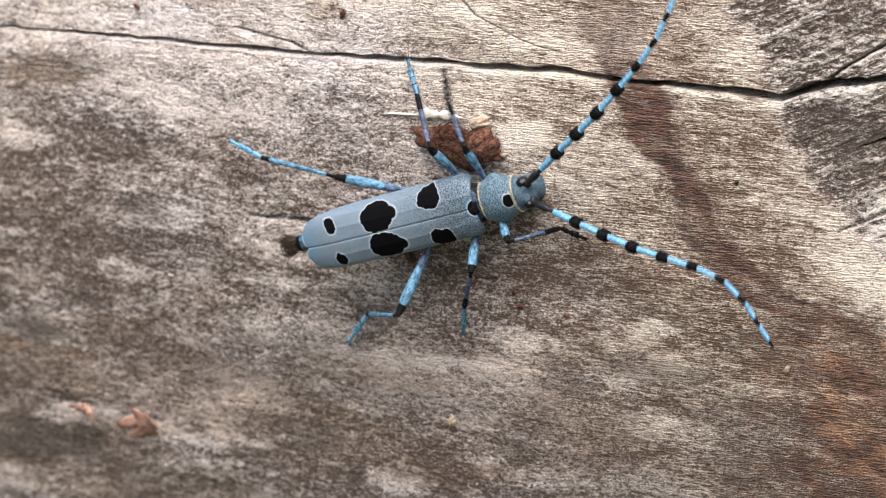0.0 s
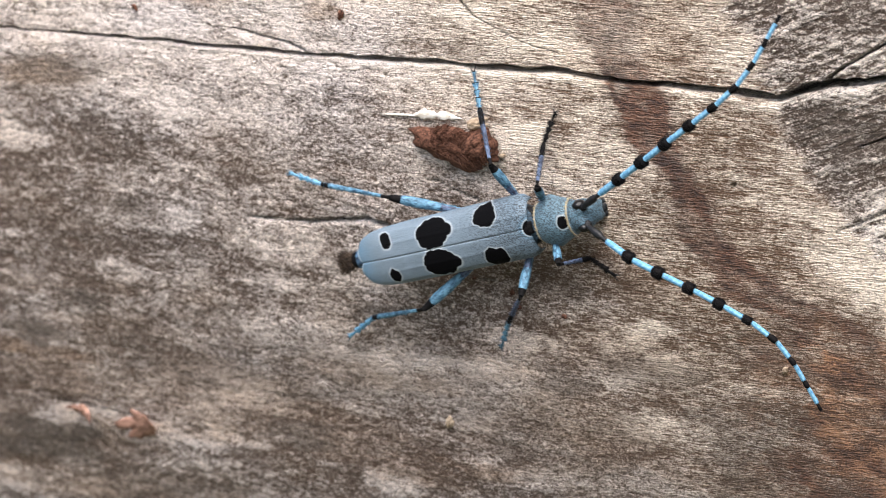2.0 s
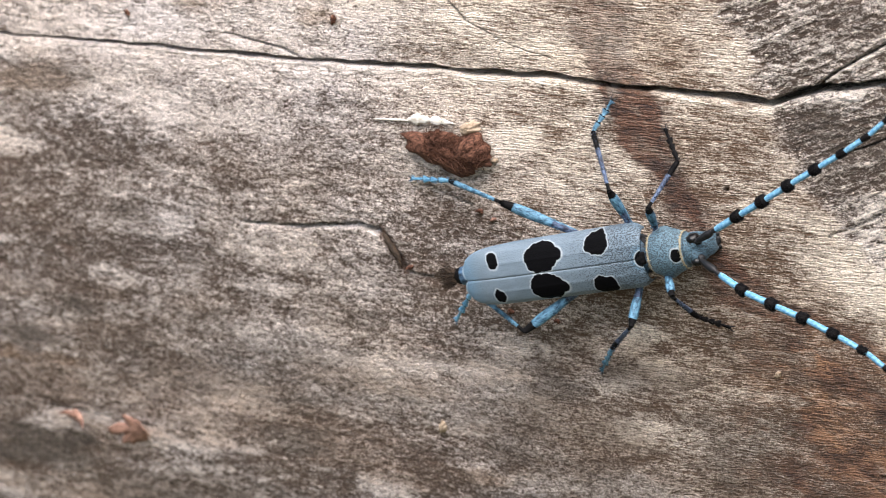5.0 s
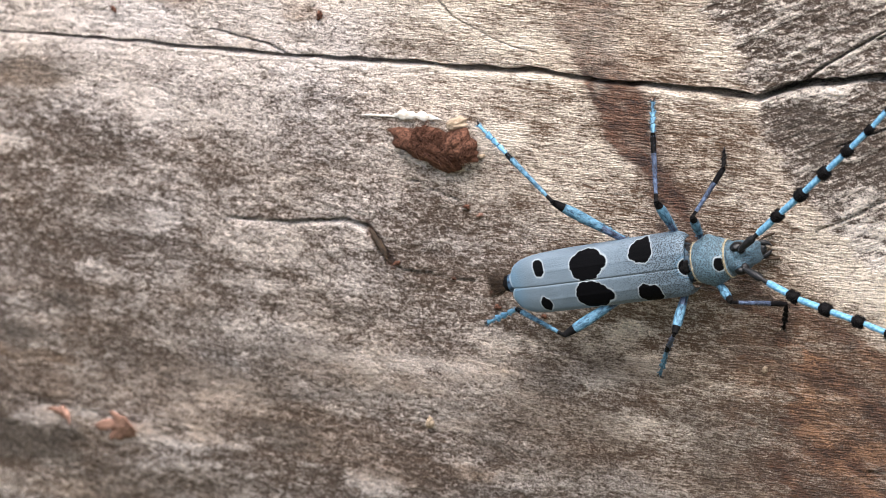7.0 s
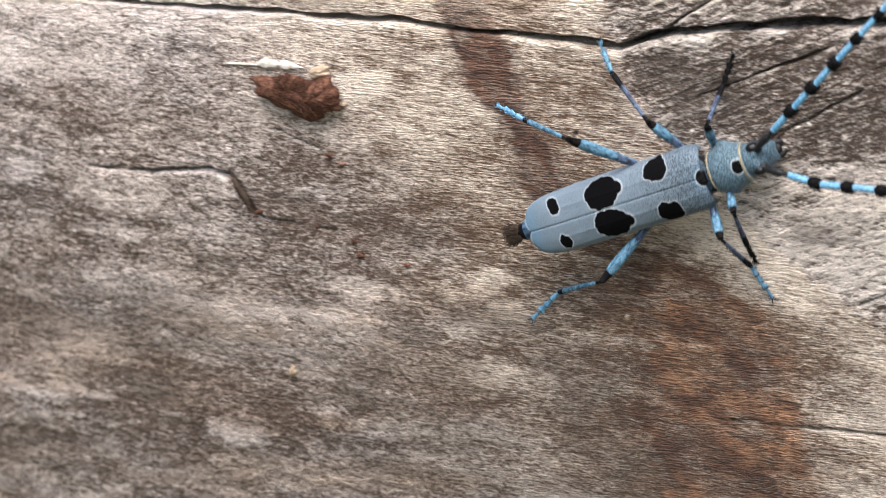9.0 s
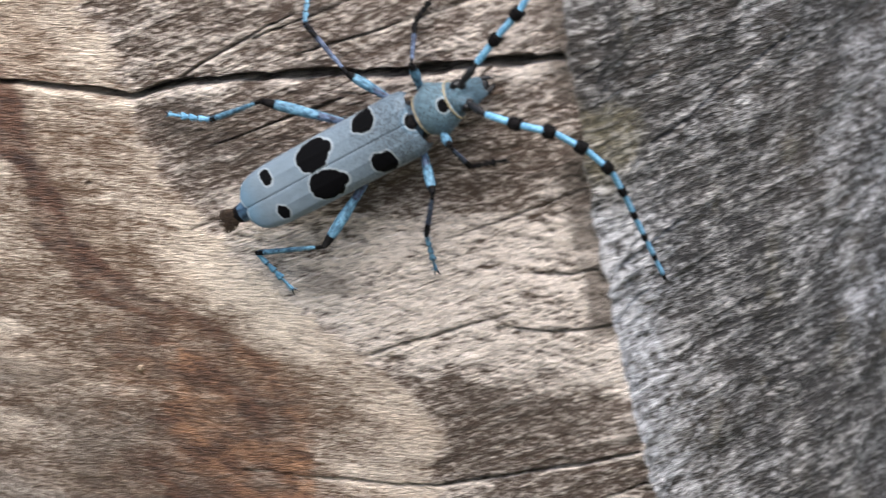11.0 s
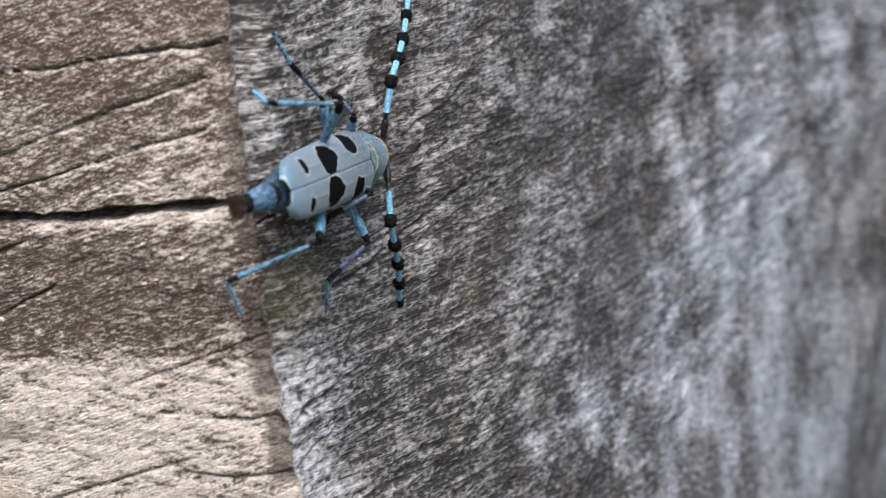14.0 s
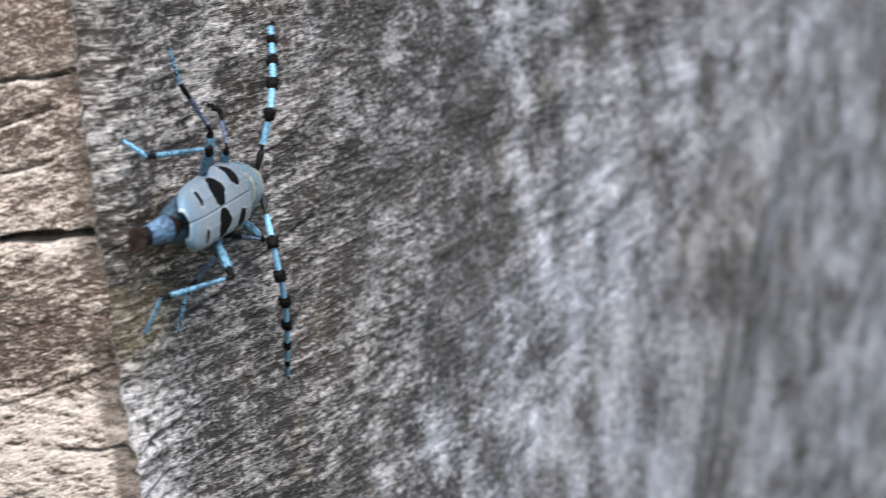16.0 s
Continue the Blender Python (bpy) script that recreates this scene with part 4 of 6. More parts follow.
def ball(name, c, r, material, parent, label="", squash=(1, 1, 1)):
    bm = bmesh.new()
    bmesh.ops.create_uvsphere(bm, u_segments=20, v_segments=12, radius=1.0)
    for v in bm.verts:
        n = 1 + 0.04 * math.sin(9 * v.co.x + 5 * v.co.y)
        v.co = Vector((c[0] + r * squash[0] * v.co.x * n, c[1] + r * squash[1] * v.co.y * n, c[2] + r * squash[2] * v.co.z * n)) * 0.001
    return part(name, bm, material, parent, label)


def spike(name, rings, material, parent, label="", sides=10):
    return part(name, tube(bmesh.new(), rings, sides), material, parent, label)


beetle = tagged(new("longhorn_beetle"), "blue-grey longhorn beetle with black spots and ringed antennae", "beetle")
wing_case(beetle, 1)
wing_case(beetle, -1)
NECK = Vector((11.8, 0, 4.8)) * 0.001


revolve("abdomen", [(-13.0, 3.0, 0.9, 0.7), (-12.4, 3.0, 1.3, 1.0), (-10, 3.5, 2.4, 1.5), (-4, 4.2, 3.3, 2.5), (3, 4.2, 3.4, 2.7), (9, 4.2, 3.3, 2.6), (11.4, 4.4, 2.6, 2.0), (12.3, 4.6, 1.8, 1.6)],
        ABDOMEN, beetle, "dark blue abdomen and chest", 36)
# the last ring of the abdomen, which slides out as the beetle climbs over the edge
TAIL_MATS = [TAN_RING, TAIL, BLACK]
tail_bm = tube(bmesh.new(), [(-6.5, 0, 3.3, 1.2, 0.9), (-8.0, 0, 3.3, 1.55, 1.15), (-10.0, 0, 3.25, 1.6, 1.2), (-11.2, 0, 3.2, 1.5, 1.15), (-11.4, 0, 3.15, 1.42, 1.08), (-12.4, 0, 3.05, 1.32, 1.0), (-12.5, 0, 3.0, 1.22, 0.94), (-13.5, 0, 2.9, 1.12, 0.88),
                             (-14.1, 0, 2.8, 0.95, 0.76), (-14.3, 0, 2.75, 0.72, 0.56), (-14.8, 0, 2.7, 0.50, 0.42), (-15.2, 0, 2.66, 0.25, 0.22)], 24,
               lambda x: 0 if x > -10.6 else (1 if x > -13.5 else 2))
tail = part("tail", tail_bm, TAIL_MATS, beetle, "brown and blue tip of the abdomen")
tuft = bmesh.new()
for i in range(900):
    rnd_t = random.Random(900 + i)
    a = Vector((rnd_t.uniform(-15.0, -14.0), rnd_t.uniform(-0.7, 0.7), 2.75 + rnd_t.uniform(-0.5, 0.5)))
    strand(tuft, a, a + Vector((-rnd_t.uniform(0.7, 2.0), a.y * 0.9 + rnd_t.uniform(-0.35, 0.35), rnd_t.uniform(-0.5, 0.4))), 0.055, 0.12, i, 4)
part("hair_tuft", tuft, BROWN, tail, "dark brown hair tuft")


def shield_lump(X, Y, Z):
    k = 0.42 * np.exp(-((X - 14.6) / 0.8) ** 2) * np.exp(-((Z - 4.9) / 0.9) ** 2)
    return Y + np.sign(Y) * k, Z + 0.10 * fbm(X, Y, 1.2, 1.0, 0, 2, 500)


def shield_marks(x, y, z):
    r = np.hypot((x - 16.35) / 0.62, (y + 0.05) / 0.82) * (1 + 0.12 * fbm(x * 3, y * 3, 1, 1, 0, 2, 510)) - 1
    return np.where(z > 5.2, r * 0.6, 9.0)


shield = revolve("neck_shield", [(12.55, 4.8, 2.15, 1.95), (12.85, 4.8, 2.45, 2.18), (13.5, 4.85, 2.7, 2.35), (14.6, 4.9, 2.85, 2.4), (15.8, 4.9, 2.68, 2.3), (16.7, 4.9, 2.35, 2.1), (17.1, 4.9, 2.15, 1.95)],
                 PLATE, beetle, "grainy blue-grey neck shield with a black spot", 44, shield_marks, shield_lump)
band(12.75, 4.8, 2.36, 2.12, 0.10, shield)
band(17.0, 4.9, 2.24, 2.06, 0.12, shield)
revolve("neck", [(10.2, 4.6, 2.3, 1.3), (11.2, 4.6, 2.4, 1.4), (12.6, 4.7, 2.2, 1.6)], DARK, beetle, "glossy black neck joint", 28)
plate = bmesh.new()
tube(plate, [(10.5, 0, 6.72, 0.1, 0.08), (10.9, 0, 6.68, 0.35, 0.12), (11.4, 0, 6.6, 0.7, 0.14), (11.9, 0, 6.4, 0.8, 0.14), (12.3, 0, 6.1, 0.7, 0.1)], 12)
part("scutellum", plate, BLACK, beetle, "small black shield between the wing cases")


def head_lump(X, Y, Z):
    bulge = 0.35 * np.exp(-((X - 18.7) / 0.6) ** 2) * np.exp(-((np.abs(Y) - 1.1) / 0.5) ** 2) * (Z > 4.9)
    groove = -0.25 * np.exp(-(Y / 0.3) ** 2) * np.exp(-((X - 18.7) / 0.9) ** 2) * (Z > 4.9)
    return Y, Z + bulge + groove


head = revolve("head", [(16.9, 4.8, 1.9, 1.7), (17.4, 4.8, 1.95, 1.75), (18.2, 4.6, 1.95, 1.75), (18.8, 4.2, 1.75, 1.75), (19.3, 3.6, 1.4, 1.6), (19.8, 3.0, 1.3, 1.3), (20.1, 2.6, 0.9, 0.8)],
               FACE, beetle, "dark blue-grey head", 36, None, head_lump)
for s in (1, -1):
    ball("eye", (18.35, s * 1.38, 5.5), 0.95, EYE_BLACK, head, "glossy black kidney-shaped eye", (0.9, 0.66, 0.95))
    ball("antenna_socket", (18.9, s * 1.05, 5.75), 0.55, DARK, head, "glossy black antenna socket", (1, 0.9, 0.8))
    spike("mandible", [(19.7, s * 0.75, 2.5, 0.42, 0.4), (20.3, s * 0.8, 2.2, 0.36, 0.34), (20.8, s * 0.55, 1.9, 0.22, 0.22), (21.1, s * 0.2, 1.8, 0.06, 0.06)], DARK, head, "dark curved mandible")
    spike("palp", [(19.6, s * 0.9, 2.2, 0.16, 0.16), (20.4, s * 1.35, 1.8, 0.15, 0.15), (21.1, s * 1.5, 1.6, 0.2, 0.18), (21.6, s * 1.55, 1.5, 0.12, 0.1)], BROWN, head, "brown feeler by the mouth")
spike("upper_lip", [(19.7, 0, 3.2, 0.7, 0.3), (20.1, 0, 2.7, 0.62, 0.25), (20.5, 0, 2.3, 0.4, 0.15)], DARK, head, "dark upper lip")

# legs: hip places in the beetle's space and lengths of thigh, shin and foot, mm
HIPS = {"front": (13.0, 1.5, 3.0), "middle": (10.2, 1.9, 2.6), "hind": (5.0, 1.8, 2.6)}
LENGTHS = {"front": (6.7, 6.8, 4.2), "middle": (7.6, 8.2, 4.6), "hind": (12.5, 11.4, 6.1)}


def leg(place):
    """Thigh, shin and foot of one leg, each along x from its own joint."""
    lf, lt, ls = LENGTHS[place]
    big = {"front": 1.0, "middle": 1.1, "hind": 1.18}[place]
    bm = tube(bmesh.new(), profile(lf, [(0, 0.32 * big), (0.12, 0.30 * big), (0.45, 0.42 * big), (0.68, 0.56 * big), (0.82, 0.54 * big), (0.94, 0.40 * big), (1, 0.30 * big)], 18), 14,
              lambda x: 1 if x > 0.87 * lf or x < 0.05 * lf else 0)
    for f in bm.faces:
        c = f.calc_center_median() * 1000
        if f.material_index == 0 and (c.x < 0.22 * lf or (c.z > 0.2 and c.x < 0.5 * lf)):
            f.material_index = 2
    bristles(bm, 0.15 * lf, 0.75 * lf, 0.5 * big, 0.22, 110, 7, 0.8)
    thigh = part("femur", bm, [BLUE, BLACK, DUSK], beetle, "clubbed blue thigh with a black end")
    dark_from = {"front": 0.68, "middle": 0.72, "hind": 0.86}[place]
    bm = tube(bmesh.new(), profile(lt, [(0, 0.26), (0.06, 0.22), (0.3, 0.25), (0.7, 0.32), (0.9, 0.36), (1, 0.28)], 18), 12,
              lambda x: 1 if x > dark_from * lt or x < 0.09 * lt else 0)
    bristles(bm, 0.2 * lt, 0.97 * lt, 0.3, 0.25, 80, 8, 0.8, 1 if place == "front" else 0)
    shin = part("tibia", bm, [BLUE if place == "hind" else DUSK, BLACK], beetle, "thin blue shin with black joints" if place == "hind" else "thin dusky violet shin with black joints")
    bm = bmesh.new()
    x = 0.0
    for i, (share, w) in enumerate(((0.30, 0.36), (0.20, 0.42), (0.19, 0.50), (0.31, 0.24))):
        n = share * ls
        tube(bm, [(x, 0, 0, 0.16, 0.14), (x + 0.5 * n, 0, 0, 0.75 * w, 0.18), (x + 0.9 * n, 0, -0.02, w, 0.2), (x + 1.03 * n, 0, -0.03, w * 0.8, 0.12)], 10,
             (lambda v: 1) if place == "front" else (lambda v, e=x + (0.85 if place == "hind" else 0.8) * n: 1 if v > e else 0))
        x += n
    bristles(bm, 0.1, ls, 0.3, 0.3, 70, 9, 0.9, 1 if place == "front" else 0)
    foot = part("tarsus", bm, [ICE if place == "hind" else BLUE, BLACK], beetle, "black bristly foot" if place == "front" else "pale blue bristly foot with dark joints")
    for s in (1, -1):
        spike("claw", [(ls - 0.1, s * 0.1, 0, 0.1, 0.1), (ls + 0.3, s * 0.28, 0.08, 0.08, 0.08), (ls + 0.6, s * 0.36, -0.1, 0.02, 0.02)], DARK, foot, "dark claw", 6)
    return thigh, shin, foot


LEGS = {(place, s): leg(place) for place in HIPS for s in (1, -1)}

# antennae: lengths of the eleven joints, mm
JOINTS = [2.8, 0.8, 4.4, 4.3, 4.3, 4.2, 3.9, 3.7, 3.5, 3.2, 3.2]


def antenna():
    """The first joint, with the other ten as its parts."""
    bm = tube(bmesh.new(), profile(JOINTS[0], [(0, 0.22), (0.1, 0.30), (0.5, 0.46), (0.8, 0.50), (0.95, 0.40), (1, 0.25)], 14), 14)
    first = part("antenna", bm, DARK, beetle, "long antenna ringed blue and black")
    rest = []
    for i, ln in enumerate(JOINTS[1:], 2):
        if i == 2:
            bm = tube(bmesh.new(), profile(ln, [(0, 0.24), (0.5, 0.30), (1, 0.26)], 6), 12)
            rest.append(part("antenna_joint", bm, DARK, first, "small black antenna joint"))
            continue
        thin = 0.41 - 0.019 * (i - 3)
        club = {3: 0.72, 4: 0.78, 5: 0.74, 6: 0.66, 7: 0.52, 8: 0.42, 9: 0.36, 10: 0.32, 11: 0.22}[i]
        start = 0.64 if i < 7 else 0.66
        bm = tube(bmesh.new(), profile(ln, [(0, thin * 0.85), (0.1, thin), (start, thin * 1.05), (start + 0.05, club * 0.8), (start + 0.10, club), (0.93, club), (0.98, club * 0.85), (1, thin * 0.8)], 16), 14,
                  lambda x, a=start * ln: 1 if x > a else 0)
        if i < 8:
            bristles(bm, (start + 0.04) * ln, 0.97 * ln, club, 0.24 if i < 7 else 0.14, 420, 20 + i, 0.45, 1)
        rest.append(part("antenna_joint", bm, [ICE, BLACK], first, "blue antenna joint with a black tuft"))
    return first, rest


ANTENNAE = {1: antenna(), -1: antenna()}


# ---- movement ----
def stand(o, ahead, up):
    """The pose of a thing at o (mm) whose x points ahead and whose z points about up."""
    x = Vector(ahead).normalized()
    y = Vector(up).cross(x).normalized()
    m = Matrix((x, y, x.cross(y))).transposed().to_4x4()
    m.translation = Vector(o) * 0.001
    return m


def chain(base, points, lengths):
    """Joint places of a jointed antenna of fixed lengths that follows a curve through the points, mm."""
    p = [np.array(base, float)] + [np.array(q, float) for q in points]
    p = [2 * p[0] - p[1]] + p + [2 * p[-1] - p[-2]]
    c = []
    for i in range(1, len(p) - 2):
        for u in np.linspace(0, 1, 24, endpoint=False):
            c.append(0.5 * (2 * p[i] + (p[i + 1] - p[i - 1]) * u + (2 * p[i - 1] - 5 * p[i] + 4 * p[i + 1] - p[i + 2]) * u * u + (3 * p[i] - p[i - 1] - 3 * p[i + 1] + p[i + 2]) * u ** 3))
    c = np.array(c + [p[-2]])
    d = np.concatenate([[0], np.cumsum(np.linalg.norm(np.diff(c, axis=0), axis=1))])
    end = (c[-1] - c[-6]) / np.linalg.norm(c[-1] - c[-6])
    out, at = [], 0.0
    for ln in [0] + list(lengths):
        at += ln
        out.append(np.array([np.interp(at, d, c[:, k]) for k in range(3)]) if at <= d[-1] else c[-1] + end * (at - d[-1]))
    return out


def motions():
    # place (mm), heading and up of the beetle
    body = [
        (0, stand((-109.73, 0.22, -12.53), (0.947, 0.152, 0.282), (0.188, -0.977, -0.104))),
        (0.5, stand((-108.94, 0.25, -13.16), (0.960, 0.179, 0.214), (0.198, -0.978, -0.067))),
        (1, stand((-107.44, 0.26, -13.45), (0.955, 0.175, 0.241), (0.195, -0.979, -0.062))),
        (1.5, stand((-105.36, 0.29, -14.00), (0.957, 0.173, 0.233), (0.186, -0.982, -0.035))),
        (2, stand((-101.34, 0.34, -14.41), (0.958, 0.117, 0.263), (0.125, -0.992, -0.012))),
        (2.5, stand((-98.41, 0.31, -12.83), (0.977, 0.174, 0.123), (0.182, -0.982, -0.056))),
        (3, stand((-94.61, 0.38, -14.53), (0.980, 0.169, 0.109), (0.169, -0.986, 0.006))),
        (3.5, stand((-94.05, 0.35, -14.40), (0.982, 0.171, 0.085), (0.169, -0.985, 0.026))),
        (4, stand((-90.61, 0.40, -14.78), (0.968, 0.156, 0.196), (0.165, -0.986, -0.033))),
        (4.5, stand((-88.05, 0.40, -14.91), (0.971, 0.141, 0.196), (0.152, -0.988, -0.040))),
        (5, stand((-85.49, 0.41, -15.03), (0.973, 0.126, 0.195), (0.138, -0.989, -0.048))),
        (5.5, stand((-82.93, 0.42, -15.15), (0.974, 0.111, 0.195), (0.124, -0.991, -0.055))),
        (6, stand((-80.37, 0.43, -15.28), (0.976, 0.097, 0.194), (0.111, -0.992, -0.063))),
        (6.5, stand((-77.81, 0.44, -15.40), (0.978, 0.082, 0.194), (0.097, -0.993, -0.071))),
        (7, stand((-77.16, 0.48, -15.85), (0.977, 0.064, 0.202), (0.072, -0.997, -0.035))),
        (7.5, stand((-72.02, 0.41, -14.94), (0.968, 0.075, 0.238), (0.087, -0.995, -0.040))),
        (8, stand((-69.37, 0.32, -13.31), (0.982, 0.064, 0.177), (0.080, -0.993, -0.084))),
        (8.5, stand((-62.49, 0.32, -13.29), (0.968, 0.047, 0.246), (0.051, -0.999, -0.008))),
        (9, stand((-56.52, 0.20, -11.48), (0.930, 0.104, 0.353), (0.104, -0.994, 0.018))),
        (9.5, stand((-50.90, 0.07, -8.44), (0.908, 0.156, 0.390), (0.160, -0.987, 0.022))),
        (10, stand((-43.32, 0.06, -6.66), (0.861, 0.230, 0.453), (0.189, -0.973, 0.135))),
        (10.2, stand((-40.21, 0.03, -5.16), (0.864, 0.129, 0.487), (0.110, -0.992, 0.067))),
        (10.6, stand((-35.34, 0.15, -1.97), (0.863, 0.106, 0.494), (0.082, -0.994, 0.070))),
        (11, stand((-30.46, 0.27, 1.21), (0.861, 0.084, 0.502), (0.055, -0.996, 0.074))),
        (11.4, stand((-25.59, 0.40, 4.39), (0.858, 0.062, 0.509), (0.027, -0.997, 0.076))),
        (11.8, stand((-20.71, 0.52, 7.57), (0.855, 0.041, 0.517), (-0.000, -0.997, 0.079))),
        (12.3, stand((-14.62, 0.67, 11.55), (0.850, 0.013, 0.527), (-0.035, -0.996, 0.082))),
        (12.5, stand((-11.58, 0.73, 12.50), (0.873, -0.031, 0.488), (-0.067, -0.996, 0.058))),
        (13, stand((-10.57, 0.46, 13.24), (0.493, 0.833, 0.251), (0.814, -0.544, 0.204))),
        (13.5, stand((-2.71, -0.48, 14.99), (0.114, 0.990, 0.080), (0.951, -0.132, 0.279))),
        (14, stand((-2.48, 8.36, 15.54), (0.005, 0.999, -0.041), (0.961, 0.007, 0.277))),
        (14.5, stand((-1.74, 15.69, 14.51), (-0.022, 0.999, 0.030), (0.974, 0.014, 0.227))),
        (15, stand((-1.76, 16.22, 14.00), (-0.090, 0.995, -0.031), (0.961, 0.095, 0.260))),
        (15.5, stand((-1.87, 18.63, 13.74), (-0.112, 0.994, -0.014), (0.959, 0.112, 0.259))),
        (16, stand((-1.76, 18.71, 13.52), (-0.089, 0.995, -0.035), (0.962, 0.095, 0.255))),
    ]
    walk(beetle, body)
    # nod and turn of head and neck shield, degrees
    nods = [
        (0, 2.4, -0.1),
        (0.5, 1.0, 0.1),
        (1, 1.9, -0.4),
        (1.5, 1.1, 0.4),
        (2, 0.9, -1.1),
        (2.5, -1.2, 0.0),
        (3, -0.3, -0.9),
        (3.5, -0.2, -1.1),
        (4, -0.4, -0.6),
        (4.5, -0.2, -0.6),
        (5, -0.0, -0.5),
        (5.5, 0.2, -0.5),
        (6, 0.4, -0.4),
        (6.5, 0.6, -0.4),
        (7, 0.3, -0.3),
        (7.5, 0.7, 0.0),
        (8, 0.9, 0.9),
        (8.5, 2.0, 1.1),
        (9, 2.0, 0.5),
        (9.5, 0.7, 2.6),
        (10, 0.2, -0.4),
        (10.2, -0.5, -0.2),
        (10.6, -1.1, -0.4),
        (11, -1.7, -0.7),
        (11.4, -2.3, -0.9),
        (11.8, -2.9, -1.1),
        (12.3, -3.6, -1.4),
        (12.5, -5.3, -0.8),
        (13, 28.0, 0.0),
        (13.5, 12.0, 0.0),
        (14, 5.0, 0.0),
        (14.5, 3.0, 0.0),
        (15, 3.0, 0.0),
        (15.5, 3.0, 0.0),
        (16, 3.0, 0.0),
    ]
    about = lambda n, w: Matrix.Translation(NECK) @ pose(0, 0, 0, 0, 0, w) @ pose(0, 0, 0, 0, n, 0) @ Matrix.Translation(-NECK)
    for ob in (shield, head):
        walk(ob, [(t, about(n, w)) for t, n, w in nods])
    turned = {t: about(n, w) for t, n, w in nods}
    # the tail slides out of the abdomen and bends down, mm and degrees
    hinge = Vector((-11.5, 0, 3.0)) * 0.001
    slides = [(0, 0.0, 0), (9.5, 0.0, 0), (10.2, 0.3, 0), (12.3, 0.5, 3), (13, 0.8, 6), (13.5, 1.4, 8), (14, 1.7, 12), (14.5, 1.6, 14), (15, 1.6, 16), (16, 1.6, 17)]
    walk(tail, [(t, Matrix.Translation(hinge) @ pose(0, 0, 0, 0, -a, 0) @ Matrix.Translation(Vector((-0.001 * s, 0, 0)) - hinge)) for t, s, a in slides])
